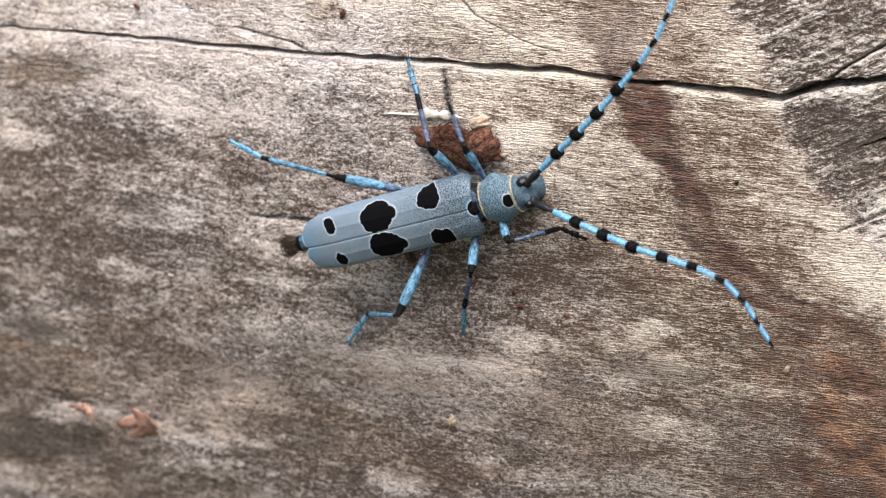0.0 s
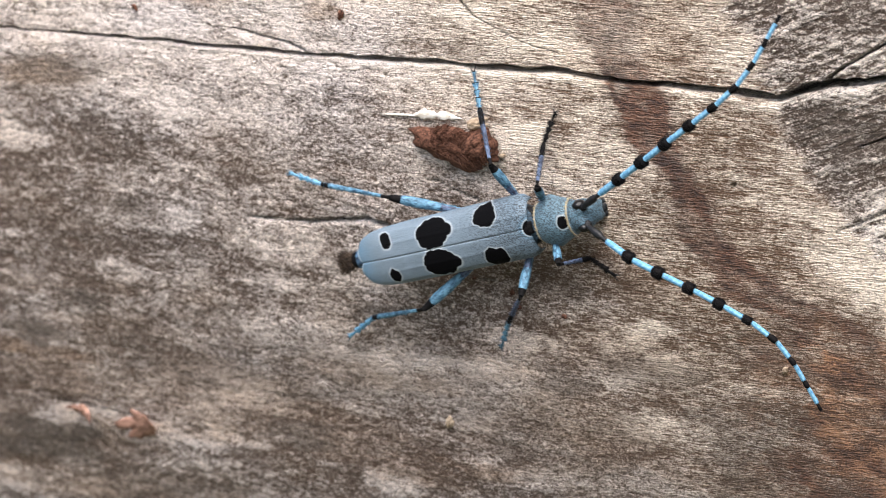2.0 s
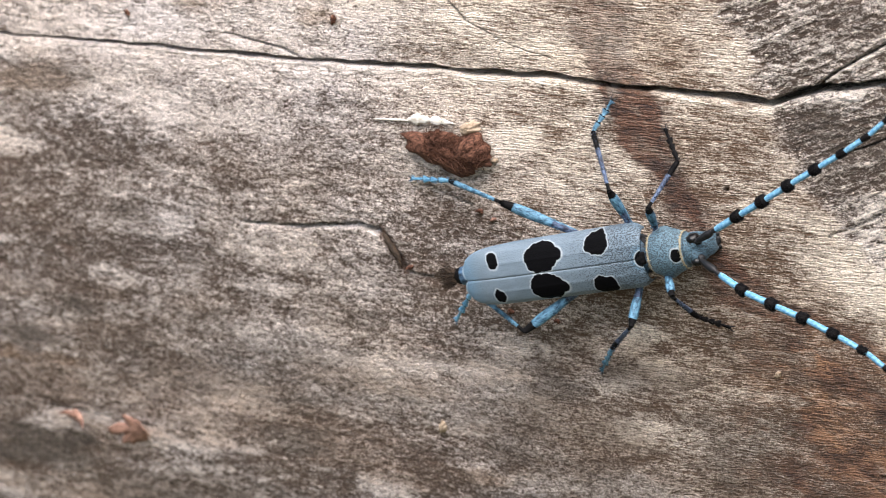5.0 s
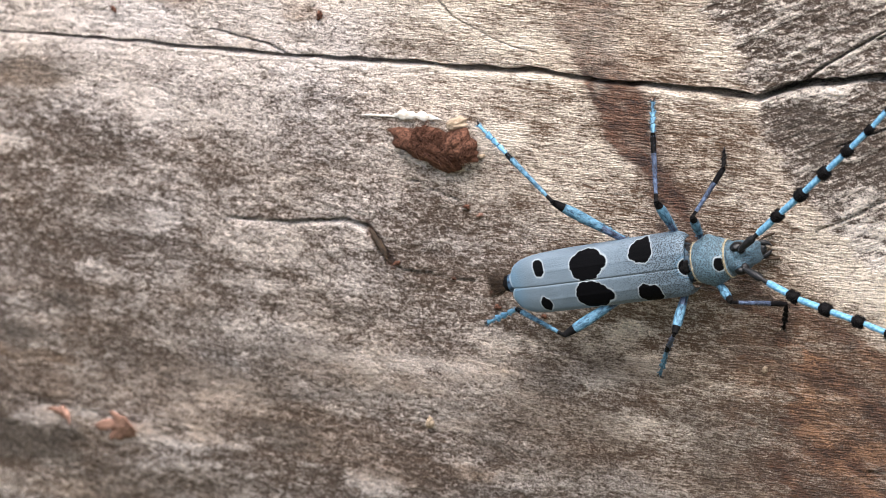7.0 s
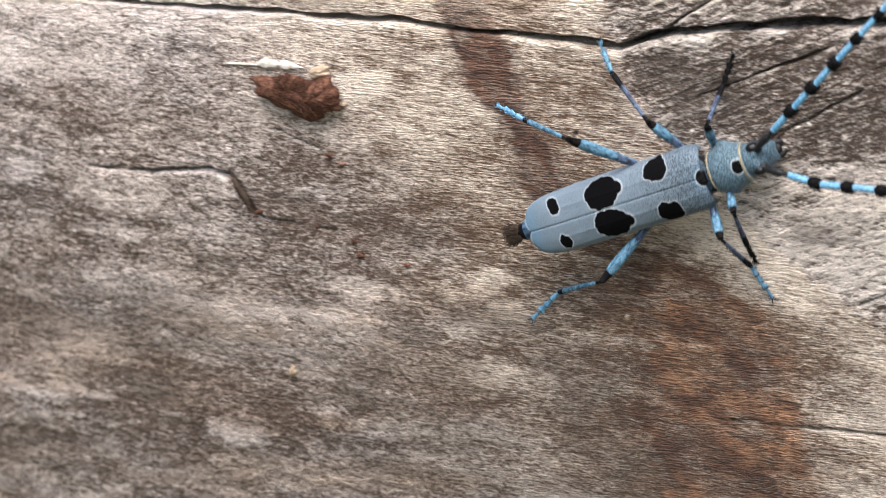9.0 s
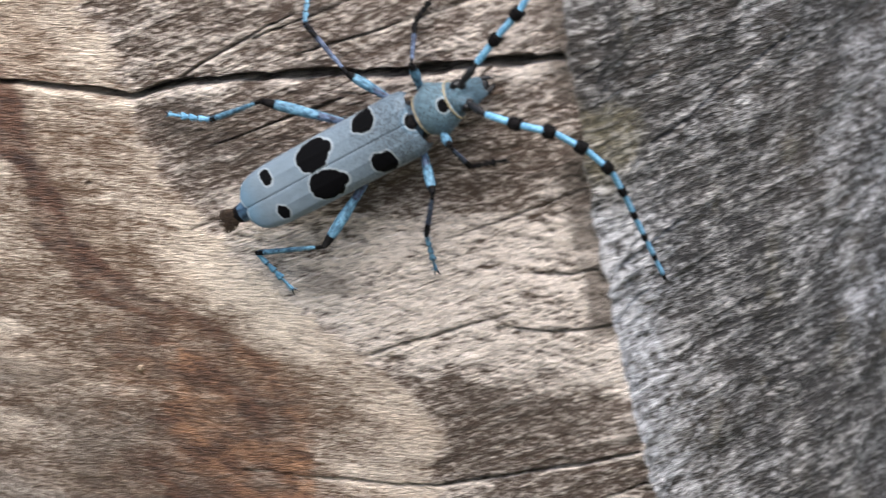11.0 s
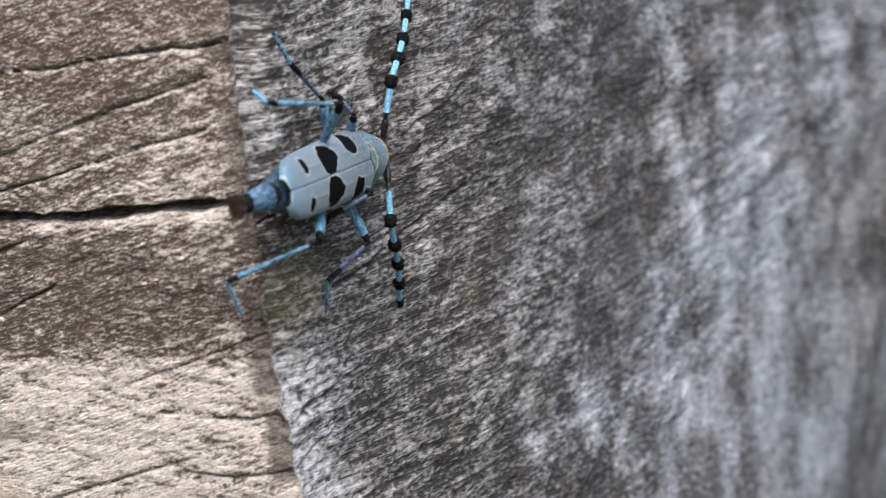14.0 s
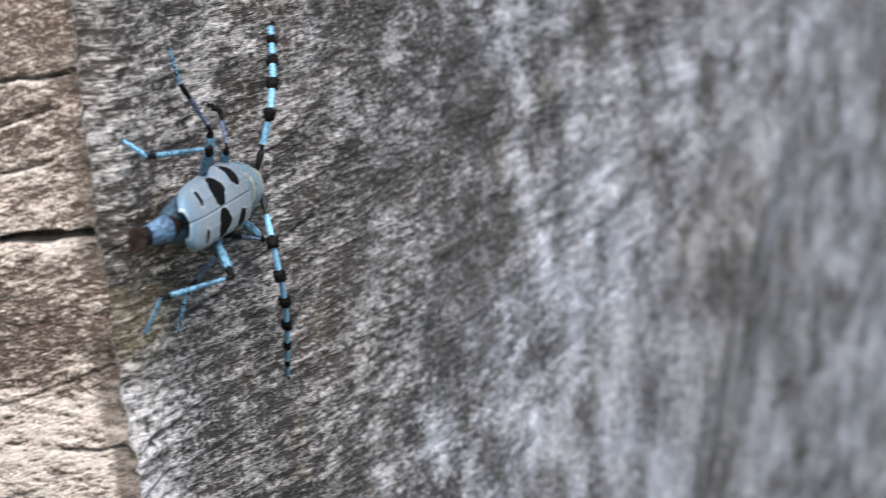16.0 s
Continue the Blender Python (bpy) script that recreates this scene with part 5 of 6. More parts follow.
    # knee, ankle and toe of each leg in the beetle's space, mm
    steps_of = {
        ("front", 1): [
            (0, (13.0, 7.5, 6.0), (11.0, 12.3, 1.6), (11.0, 15.8, -0.4)),
            (0.5, (15.1, 6.3, 7.3), (17.7, 10.3, 2.9), (18.4, 14.3, 2.6)),
            (1, (14.7, 6.4, 7.4), (16.0, 10.6, 2.4), (17.6, 14.2, 2.6)),
            (1.5, (14.5, 6.7, 7.0), (13.9, 11.5, 2.3), (15.7, 15.0, 2.7)),
            (2, (15.1, 5.0, 8.3), (14.9, 8.9, 2.9), (17.3, 12.4, 2.1)),
            (2.5, (15.3, 6.1, 7.4), (17.3, 10.7, 3.0), (19.4, 14.1, 3.3)),
            (3, (14.4, 7.0, 6.8), (14.1, 12.4, 3.1), (15.6, 16.1, 3.5)),
            (3.5, (14.6, 6.7, 6.8), (18.2, 12.4, 7.4), (17.1, 14.0, 3.7)),
            (4, (14.5, 6.2, 7.7), (14.6, 10.5, 2.5), (15.9, 14.3, 2.6)),
            (4.5, (14.8, 6.1, 7.5), (15.4, 11.2, 3.0), (18.9, 13.4, 2.5)),
            (5, (14.5, 6.2, 7.5), (17.7, 10.3, 3.2), (16.5, 14.1, 1.8)),
            (5.5, (14.9, 6.2, 7.3), (16.4, 11.1, 2.8), (20.1, 12.9, 2.0)),
            (6, (14.9, 6.7, 6.7), (19.5, 10.2, 3.1), (17.6, 13.5, 1.3)),
            (6.5, (15.0, 6.6, 6.8), (19.6, 11.0, 4.5), (18.7, 12.9, 1.0)),
            (7, (14.7, 6.1, 7.6), (18.7, 10.7, 4.9), (17.4, 12.0, 1.1)),
            (7.5, (15.5, 6.0, 7.3), (17.2, 9.3, 1.6), (19.8, 12.1, 2.3)),
            (8, (14.8, 5.8, 7.8), (16.4, 11.3, 4.2), (15.1, 11.5, 0.3)),
            (8.5, (13.8, 6.1, 7.8), (11.0, 11.0, 3.9), (9.1, 12.6, 0.6)),
            (9, (15.1, 5.9, 7.9), (16.1, 8.9, 2.1), (18.8, 12.0, 2.3)),
            (9.5, (14.1, 6.2, 7.9), (13.1, 9.3, 2.1), (13.6, 13.3, 1.9)),
            (10, (14.7, 5.1, 8.6), (17.6, 9.5, 4.7), (19.9, 12.6, 5.5)),
            (10.2, (15.2, 6.0, 7.7), (17.0, 9.5, 2.4), (20.4, 11.8, 2.8)),
            (10.6, (16.3, 6.4, 6.1), (21.0, 10.4, 3.2), (24.8, 12.2, 2.5)),
            (11, (15.4, 5.6, 7.7), (15.9, 9.8, 2.4), (19.5, 11.8, 1.8)),
            (11.4, (15.8, 6.4, 6.6), (19.4, 10.4, 2.4), (23.1, 12.3, 1.4)),
            (11.8, (15.5, 5.6, 7.7), (14.8, 9.1, 1.9), (17.6, 12.0, 0.9)),
            (12.3, (15.0, 5.2, 8.2), (14.9, 8.8, 2.5), (15.5, 12.1, 0.3)),
            (12.5, (15.0, 5.5, 7.8), (13.2, 10.5, 3.4), (12.1, 12.8, 0.1)),
            (13, (12.5, 5.8, 8.4), (17.0, 8.1, 4.2), (19.8, 9.4, 1.6)),
            (13.5, (16.7, 5.0, 3.9), (10.4, 7.1, 2.1), (7.9, 10.2, 2.8)),
            (14, (8.2, 6.4, 7.9), (13.7, 7.1, 4.0), (9.8, 8.6, 4.0)),
            (14.5, (8.5, 7.0, 6.7), (2.9, 10.4, 5.5), (6.1, 12.8, 3.8)),
            (15, (7.4, 6.5, 7.6), (13.2, 8.4, 5.0), (9.8, 10.9, 4.7)),
            (15.5, (6.5, 5.9, 7.7), (12.4, 7.4, 5.2), (8.9, 9.8, 4.7)),
            (16, (6.8, 7.1, 7.3), (12.7, 8.7, 5.0), (9.1, 11.0, 4.7)),
        ],
        ("middle", 1): [
            (0, (8.8, 8.4, 6.2), (6.9, 13.9, 0.5), (6.5, 18.2, -1.3)),
            (0.5, (7.5, 8.7, 4.9), (4.9, 15.0, 0.5), (4.5, 19.5, -0.8)),
            (1, (6.8, 8.7, 3.7), (4.0, 15.6, 0.3), (3.6, 20.0, -1.0)),
            (1.5, (10.7, 8.0, 7.3), (9.6, 13.4, 1.5), (10.5, 17.9, 1.0)),
            (2, (9.1, 8.4, 6.4), (7.4, 14.7, 1.5), (7.6, 19.1, 0.6)),
            (2.5, (5.9, 8.2, 4.0), (3.0, 15.4, 2.0), (1.6, 18.7, -0.8)),
            (3, (9.5, 8.1, 7.0), (7.9, 14.4, 2.1), (8.6, 18.9, 2.0)),
            (3.5, (9.2, 8.2, 6.7), (7.1, 14.8, 2.3), (7.6, 19.2, 2.4)),
            (4, (9.0, 8.4, 6.3), (6.5, 15.2, 2.6), (6.2, 19.1, 0.3)),
            (4.5, (8.7, 9.0, 5.1), (6.0, 15.9, 1.6), (3.8, 19.6, -0.1)),
            (5, (9.5, 8.6, 6.1), (7.2, 15.0, 1.5), (10.3, 18.3, 0.6)),
            (5.5, (9.9, 8.5, 6.3), (7.5, 14.6, 1.3), (7.8, 19.0, 0.1)),
            (6, (9.9, 8.7, 6.0), (8.4, 15.2, 1.2), (11.8, 18.1, 0.4)),
            (6.5, (10.0, 8.5, 6.2), (8.9, 14.4, 0.7), (10.1, 18.7, 0.1)),
            (7, (10.1, 8.3, 6.7), (10.1, 15.8, 3.5), (9.4, 18.8, 0.3)),
            (7.5, (8.4, 8.4, 6.1), (5.8, 15.3, 2.6), (4.6, 18.6, -0.2)),
            (8, (6.0, 8.0, 4.2), (2.2, 14.9, 1.9), (0.7, 17.8, -1.2)),
            (8.5, (9.7, 8.2, 6.9), (7.6, 14.3, 1.9), (7.0, 18.6, 0.5)),
            (9, (7.5, 8.1, 6.1), (3.9, 14.6, 2.8), (2.7, 18.3, 0.3)),
            (9.5, (11.3, 6.2, 8.8), (9.8, 11.5, 2.9), (10.7, 15.2, 1.0)),
            (10, (8.6, 7.1, 7.7), (5.5, 13.5, 3.4), (5.0, 18.1, 2.2)),
            (10.2, (6.4, 8.6, 3.6), (2.9, 15.9, 2.4), (1.8, 19.9, 0.3)),
            (10.6, (5.5, 8.2, 2.4), (0.3, 14.8, 1.3), (-2.8, 18.4, 0.3)),
            (11, (6.4, 8.3, 4.0), (3.7, 15.9, 2.1), (6.0, 19.7, 0.9)),
            (11.4, (6.1, 8.2, 3.8), (2.1, 15.2, 2.1), (0.4, 19.4, 0.9)),
            (11.8, (6.1, 8.2, 4.0), (3.3, 15.7, 2.2), (5.9, 19.2, 0.9)),
            (12.3, (5.3, 8.5, 4.4), (0.0, 15.2, 3.8), (-1.9, 18.8, 1.6)),
            (12.5, (10.5, 7.1, 8.2), (6.6, 11.7, 2.9), (4.3, 14.7, 0.4)),
            (13, (8.8, 7.3, 7.9), (5.2, 14.5, 7.9), (6.9, 17.9, 5.1)),
            (13.5, (9.9, 9.0, 6.0), (5.0, 15.5, 5.1), (8.2, 18.7, 3.9)),
            (14, (5.7, 9.5, 5.1), (-1.0, 14.1, 4.7), (-3.1, 18.1, 4.6)),
            (14.5, (9.2, 8.9, 5.7), (4.6, 15.3, 3.7), (2.3, 19.3, 4.0)),
            (15, (6.6, 9.2, 6.2), (2.1, 16.0, 4.5), (1.4, 20.4, 5.0)),
            (15.5, (5.7, 9.3, 6.1), (1.0, 15.9, 4.6), (0.8, 20.6, 5.0)),
            (16, (6.0, 9.7, 5.8), (0.6, 16.0, 4.4), (-0.1, 20.6, 4.6)),
        ],
        ("hind", 1): [
            (0, (-6.9, 7.2, 2.3), (-17.4, 11.2, -1.1), (-22.3, 13.8, -4.2)),
            (0.5, (-6.6, 6.6, 3.0), (-16.2, 9.3, -2.5), (-21.6, 11.2, -4.6)),
            (1, (-6.1, 7.5, 4.2), (-14.9, 10.5, -2.4), (-19.8, 13.5, -4.4)),
            (1.5, (-6.6, 7.3, 3.0), (-16.4, 11.2, -1.6), (-21.3, 14.3, -3.9)),
            (2, (-6.8, 7.2, 4.5), (-17.3, 10.0, 0.5), (-22.6, 12.0, -2.1)),
            (2.5, (-6.4, 6.2, 5.3), (-15.4, 7.7, -1.6), (-20.8, 9.3, -3.9)),
            (3, (-7.2, 6.6, 3.0), (-18.1, 9.5, 0.0), (-23.5, 11.0, -2.9)),
            (3.5, (-7.5, 6.3, 3.2), (-18.5, 8.6, 0.1), (-24.0, 10.4, -2.6)),
            (4, (-6.1, 6.8, 4.2), (-15.5, 8.3, -1.8), (-21.1, 9.9, -3.6)),
            (4.5, (-5.3, 8.5, 4.9), (-14.5, 5.9, -1.1), (-17.3, 11.1, -2.6)),
            (5, (-4.8, 8.9, 5.5), (-13.9, 11.0, -1.0), (-19.7, 11.6, -2.7)),
            (5.5, (-3.8, 10.0, 6.1), (-13.0, 8.7, -0.5), (-14.3, 14.5, -2.0)),
            (6, (-2.9, 10.5, 6.8), (-11.3, 13.1, -0.4), (-16.8, 15.0, -2.2)),
            (6.5, (-1.9, 10.0, 8.2), (-10.2, 14.3, 1.3), (-13.8, 18.3, -1.7)),
            (7, (-2.6, 10.0, 7.6), (-10.6, 15.4, 1.5), (-14.8, 19.0, -1.0)),
            (7.5, (-4.3, 9.1, 6.1), (-13.6, 13.3, 1.0), (-18.7, 15.0, -1.8)),
            (8, (-1.1, 9.0, 10.1), (-8.9, 11.7, 2.0), (-13.8, 14.1, -1.1)),
            (8.5, (-5.6, 8.0, 2.9), (-15.3, 13.3, 1.0), (-20.1, 16.4, -0.9)),
            (9, (-0.5, 9.2, 10.4), (-8.7, 12.6, 3.0), (-13.2, 15.1, -0.6)),
            (9.5, (-5.3, 8.4, 4.2), (-14.6, 11.5, -1.5), (-18.9, 15.2, -3.4)),
            (10, (-2.4, 8.7, 9.1), (-10.6, 10.5, 1.2), (-14.8, 13.3, -2.3)),
            (10.2, (-4.5, 8.7, 5.5), (-13.9, 11.1, -0.4), (-18.8, 14.0, -2.2)),
            (10.6, (-4.2, 9.6, 5.8), (-14.1, 8.9, 0.2), (-12.2, 14.6, -0.6)),
            (11, (-3.3, 10.0, 7.0), (-12.8, 11.3, 0.9), (-18.0, 14.3, -0.4)),
            (11.4, (-2.9, 10.1, 7.5), (-12.5, 9.5, 1.6), (-10.3, 15.1, 0.6)),
            (11.8, (-1.8, 10.4, 8.6), (-11.0, 11.8, 2.1), (-16.1, 14.9, 0.9)),
            (12.3, (-0.2, 8.9, 10.7), (-9.4, 12.2, 4.6), (-14.0, 15.6, 2.1)),
            (12.5, (-3.6, 8.9, 7.4), (-13.7, 12.3, 3.4), (-18.4, 15.8, 2.2)),
            (13, (-4.5, 8.6, 7.2), (-5.5, 6.7, -3.9), (-5.5, 7.7, -9.9)),
            (13.5, (-7.7, 6.9, 0.4), (-4.5, 5.2, -10.9), (-3.1, 5.3, -17.2)),
            (14, (-3.8, 8.8, 12.0), (-13.3, 10.3, 6.2), (-8.0, 11.6, 3.0)),
            (14.5, (-7.2, 8.7, 8.1), (-17.4, 11.7, 4.2), (-12.1, 13.8, 2.0)),
            (15, (-7.1, 8.3, 8.5), (-17.7, 10.0, 4.0), (-13.2, 12.1, 0.8)),
            (15.5, (-8.1, 8.6, 7.8), (-18.7, 10.3, 3.1), (-13.6, 11.9, 0.5)),
            (16, (-6.9, 8.5, 9.6), (-16.8, 9.0, 3.6), (-11.6, 10.3, 1.1)),
        ],
        ("front", -1): [
            (0, (15.4, -4.7, 8.6), (20.1, -5.6, 4.3), (23.6, -7.2, 5.5)),
            (0.5, (15.1, -4.2, 9.1), (18.7, -4.9, 4.0), (22.4, -4.5, 5.4)),
            (1, (14.4, -4.4, 9.3), (17.5, -4.8, 3.7), (21.4, -4.2, 5.0)),
            (1.5, (15.8, -5.2, 7.7), (22.4, -5.9, 7.7), (22.6, -8.9, 4.8)),
            (2, (15.2, -4.9, 8.7), (16.1, -5.9, 2.3), (19.2, -8.4, 3.0)),
            (2.5, (14.3, -3.7, 9.3), (13.9, -5.5, 2.9), (17.4, -6.4, 4.4)),
            (3, (15.5, -4.3, 8.8), (18.7, -6.1, 3.3), (21.4, -9.0, 3.8)),
            (3.5, (15.6, -4.4, 8.8), (18.0, -6.2, 3.0), (21.2, -8.4, 3.8)),
            (4, (14.8, -4.4, 9.0), (14.4, -6.6, 2.8), (17.0, -9.5, 3.5)),
            (4.5, (15.6, -4.4, 8.5), (12.0, -5.7, 2.8), (14.7, -9.0, 2.7)),
            (5, (15.3, -4.6, 8.4), (15.6, -8.9, 3.1), (19.3, -10.7, 3.0)),
            (5.5, (15.7, -4.9, 8.1), (13.3, -8.2, 2.7), (17.0, -10.1, 2.5)),
            (6, (15.5, -5.2, 8.0), (15.4, -9.5, 2.7), (19.2, -11.3, 2.5)),
            (6.5, (15.3, -5.7, 7.9), (14.1, -8.3, 1.9), (16.7, -11.1, 2.4)),
            (7, (17.1, -4.8, 7.4), (21.6, -6.7, 3.2), (20.0, -10.0, 1.4)),
            (7.5, (15.3, -4.6, 8.6), (14.4, -6.9, 2.4), (14.8, -10.6, 1.3)),
            (8, (15.1, -4.4, 8.9), (13.6, -7.7, 3.4), (12.2, -10.7, 1.2)),
            (8.5, (16.0, -5.8, 7.5), (17.2, -7.7, 1.2), (20.6, -9.9, 1.4)),
            (9, (14.8, -4.8, 8.7), (13.0, -9.3, 4.1), (12.0, -11.7, 1.1)),
            (9.5, (16.3, -5.5, 7.9), (18.4, -9.0, 3.1), (21.3, -10.1, 5.4)),
            (10, (14.7, -4.1, 9.1), (13.4, -6.7, 3.2), (16.2, -8.7, 4.9)),
            (10.2, (14.6, -4.0, 9.3), (12.3, -6.9, 3.9), (12.4, -9.8, 1.4)),
            (10.6, (13.9, -6.1, 7.7), (10.0, -8.2, 2.6), (6.7, -10.1, 0.8)),
            (11, (15.3, -4.6, 8.4), (14.0, -7.5, 2.5), (18.0, -8.7, 1.8)),
            (11.4, (15.5, -4.9, 8.2), (12.3, -5.2, 2.2), (12.2, -9.2, 1.0)),
            (11.8, (15.4, -5.1, 8.1), (14.8, -7.2, 1.7), (18.8, -7.9, 0.8)),
            (12.3, (14.9, -4.6, 8.5), (12.9, -6.5, 2.1), (12.0, -8.0, -1.8)),
            (12.5, (15.5, -4.2, 8.1), (13.3, -5.1, 1.4), (11.6, -6.1, -2.5)),
            (13, (10.2, -3.9, 8.5), (14.6, -6.9, 4.0), (16.6, -8.9, 0.9)),
            (13.5, (5.9, -5.8, 3.5), (11.7, -8.0, 0.7), (14.9, -10.0, -1.1)),
            (14, (7.0, -4.2, 8.0), (2.0, -4.8, 3.7), (4.1, -7.3, 1.0)),
            (14.5, (5.2, -3.9, 7.4), (9.6, -5.5, 2.6), (13.0, -7.0, 1.3)),
            (15, (6.4, -4.9, 6.8), (12.0, -5.2, 3.0), (8.0, -4.4, 2.8)),
            (15.5, (6.2, -5.0, 7.0), (-0.1, -3.7, 5.2), (3.7, -4.1, 3.1)),
            (16, (15.3, -5.0, 4.6), (8.9, -4.3, 3.0), (4.8, -3.5, 3.0)),
        ],
        ("middle", -1): [
            (0, (8.9, -7.5, 7.7), (4.4, -12.7, 3.3), (2.3, -16.4, 1.8)),
            (0.5, (9.5, -6.9, 8.2), (5.3, -11.5, 2.9), (3.1, -15.4, 1.5)),
            (1, (8.5, -7.6, 7.4), (3.4, -11.3, 2.3), (1.1, -15.0, 0.8)),
            (1.5, (7.2, -7.2, 7.1), (1.8, -10.3, 1.8), (-0.5, -13.9, 0.1)),
            (2, (8.4, -7.6, 6.8), (3.2, -11.6, 1.8), (0.3, -15.0, 0.1)),
            (2.5, (8.7, -7.4, 7.5), (4.4, -11.9, 2.2), (2.5, -15.9, 0.9)),
            (3, (7.0, -7.5, 6.3), (1.4, -10.3, 1.0), (-1.0, -13.8, -0.8)),
            (3.5, (6.5, -7.6, 5.7), (1.0, -10.3, 0.3), (-1.3, -14.0, -1.3)),
            (4, (7.8, -7.3, 6.8), (1.9, -11.2, 2.5), (-0.2, -14.7, 0.2)),
            (4.5, (8.1, -7.9, 6.7), (2.4, -11.0, 1.7), (2.8, -15.4, 0.4)),
            (5, (8.5, -8.0, 6.8), (3.2, -11.7, 1.8), (0.3, -14.8, 0.1)),
            (5.5, (9.1, -8.0, 7.0), (3.5, -11.1, 1.8), (3.7, -15.5, 0.6)),
            (6, (9.4, -8.0, 7.0), (4.5, -12.2, 1.9), (1.2, -14.9, 0.3)),
            (6.5, (9.5, -7.7, 7.5), (5.2, -12.4, 2.4), (2.1, -15.0, 0.3)),
            (7, (8.9, -7.5, 7.5), (4.3, -11.0, 1.6), (1.7, -14.3, -0.2)),
            (7.5, (6.1, -7.9, 5.1), (-0.1, -11.2, 0.9), (-2.7, -14.8, -0.3)),
            (8, (10.7, -7.7, 7.7), (8.4, -12.9, 1.9), (7.3, -17.1, 0.9)),
            (8.5, (7.1, -7.9, 6.1), (2.1, -11.7, 1.0), (-0.2, -15.3, -0.7)),
            (9, (11.8, -7.5, 7.9), (11.3, -12.1, 1.3), (12.4, -16.3, 1.1)),
            (9.5, (9.0, -7.8, 7.4), (5.5, -12.3, 1.5), (4.8, -16.6, 0.7)),
            (10, (10.7, -6.8, 8.3), (7.7, -12.5, 3.3), (6.7, -16.2, 0.7)),
            (10.2, (9.2, -8.1, 6.8), (4.4, -12.3, 1.6), (3.1, -16.4, 0.1)),
            (10.6, (9.7, -8.3, 6.6), (5.5, -13.2, 1.5), (9.3, -15.8, 0.9)),
            (11, (10.1, -8.3, 6.6), (4.9, -12.1, 1.5), (3.4, -16.2, 0.1)),
            (11.4, (10.4, -8.3, 6.8), (6.3, -12.9, 1.4), (10.0, -15.5, 0.5)),
            (11.8, (10.7, -8.2, 6.8), (5.7, -11.6, 1.3), (4.2, -15.8, -0.1)),
            (12.3, (10.7, -7.5, 7.6), (6.4, -11.4, 1.8), (5.0, -15.2, -0.3)),
            (12.5, (10.9, -7.2, 7.7), (5.0, -10.6, 2.8), (3.2, -14.1, 0.2)),
            (13, (8.6, -7.3, 7.7), (1.5, -11.1, 8.1), (2.7, -15.2, 6.4)),
            (13.5, (4.8, -8.1, 5.8), (-1.7, -11.0, 1.7), (0.2, -13.8, -1.3)),
            (14, (9.9, -8.5, 4.3), (3.0, -11.9, 1.6), (5.2, -15.3, -0.6)),
            (14.5, (5.2, -9.2, 3.9), (-2.2, -10.8, 0.3), (-2.2, -15.2, -0.5)),
            (15, (3.4, -7.8, 4.9), (-3.7, -9.8, 0.8), (-1.7, -13.2, -1.0)),
            (15.5, (3.2, -7.9, 3.7), (-3.8, -9.8, -0.1), (-7.6, -12.2, -0.9)),
            (16, (1.7, -6.8, 3.9), (-5.4, -9.5, 0.4), (-3.5, -13.2, -1.1)),
        ],
        ("hind", -1): [
            (0, (-1.8, -10.1, 8.3), (-9.8, -11.5, 0.4), (-14.5, -14.9, -1.4)),
            (0.5, (-1.6, -10.6, 8.2), (-9.4, -11.4, -0.0), (-13.9, -14.7, -2.3)),
            (1, (-2.8, -10.1, 7.4), (-10.7, -10.4, -0.7), (-15.6, -13.5, -2.7)),
            (1.5, (-3.8, -9.6, 6.6), (-12.3, -9.8, -1.1), (-17.2, -12.5, -3.4)),
            (2, (-6.0, -7.4, 4.7), (-16.0, -8.1, -0.9), (-21.2, -10.3, -3.1)),
            (2.5, (-4.3, -9.5, 6.0), (-13.1, -9.0, -1.2), (-17.2, -13.2, -2.9)),
            (3, (-4.4, -8.9, 6.8), (-12.3, -7.0, -1.2), (-17.5, -8.9, -3.6)),
            (3.5, (-4.6, -8.8, 6.7), (-12.6, -7.5, -1.3), (-17.7, -9.4, -3.9)),
            (4, (-6.5, -6.6, 5.7), (-15.8, -5.2, -1.0), (-21.5, -6.2, -3.2)),
            (4.5, (-7.1, -5.2, 3.2), (-17.6, -5.4, -1.4), (-23.5, -5.6, -3.3)),
            (5, (-5.8, -7.2, 5.6), (-14.3, -2.8, -0.7), (-18.4, -6.9, -2.4)),
            (5.5, (-5.9, -7.0, 5.7), (-15.2, -4.9, -0.6), (-20.8, -6.3, -2.4)),
            (6, (-5.6, -7.4, 6.2), (-13.8, -2.7, -0.1), (-17.7, -7.0, -1.7)),
            (6.5, (-5.5, -6.9, 7.6), (-14.3, -4.9, 0.6), (-19.8, -6.3, -1.6)),
            (7, (-6.0, -6.3, 7.1), (-15.0, -3.8, 0.4), (-20.5, -5.6, -1.5)),
            (7.5, (-1.3, -9.9, 9.4), (-9.0, -10.4, 1.1), (-13.5, -13.5, -1.6)),
            (8, (-2.6, -10.1, 7.6), (-11.6, -12.4, 1.0), (-16.1, -15.8, -1.1)),
            (8.5, (-0.4, -10.2, 9.7), (-7.0, -9.8, 0.4), (-12.1, -12.8, -1.3)),
            (9, (-5.3, -8.1, 5.4), (-14.3, -8.7, -1.5), (-19.6, -11.0, -3.1)),
            (9.5, (-3.9, -8.3, 9.3), (-10.7, -6.6, 0.4), (-15.0, -8.9, -2.9)),
            (10, (-7.5, -5.8, 4.0), (-17.0, -4.1, -2.3), (-22.2, -4.9, -5.5)),
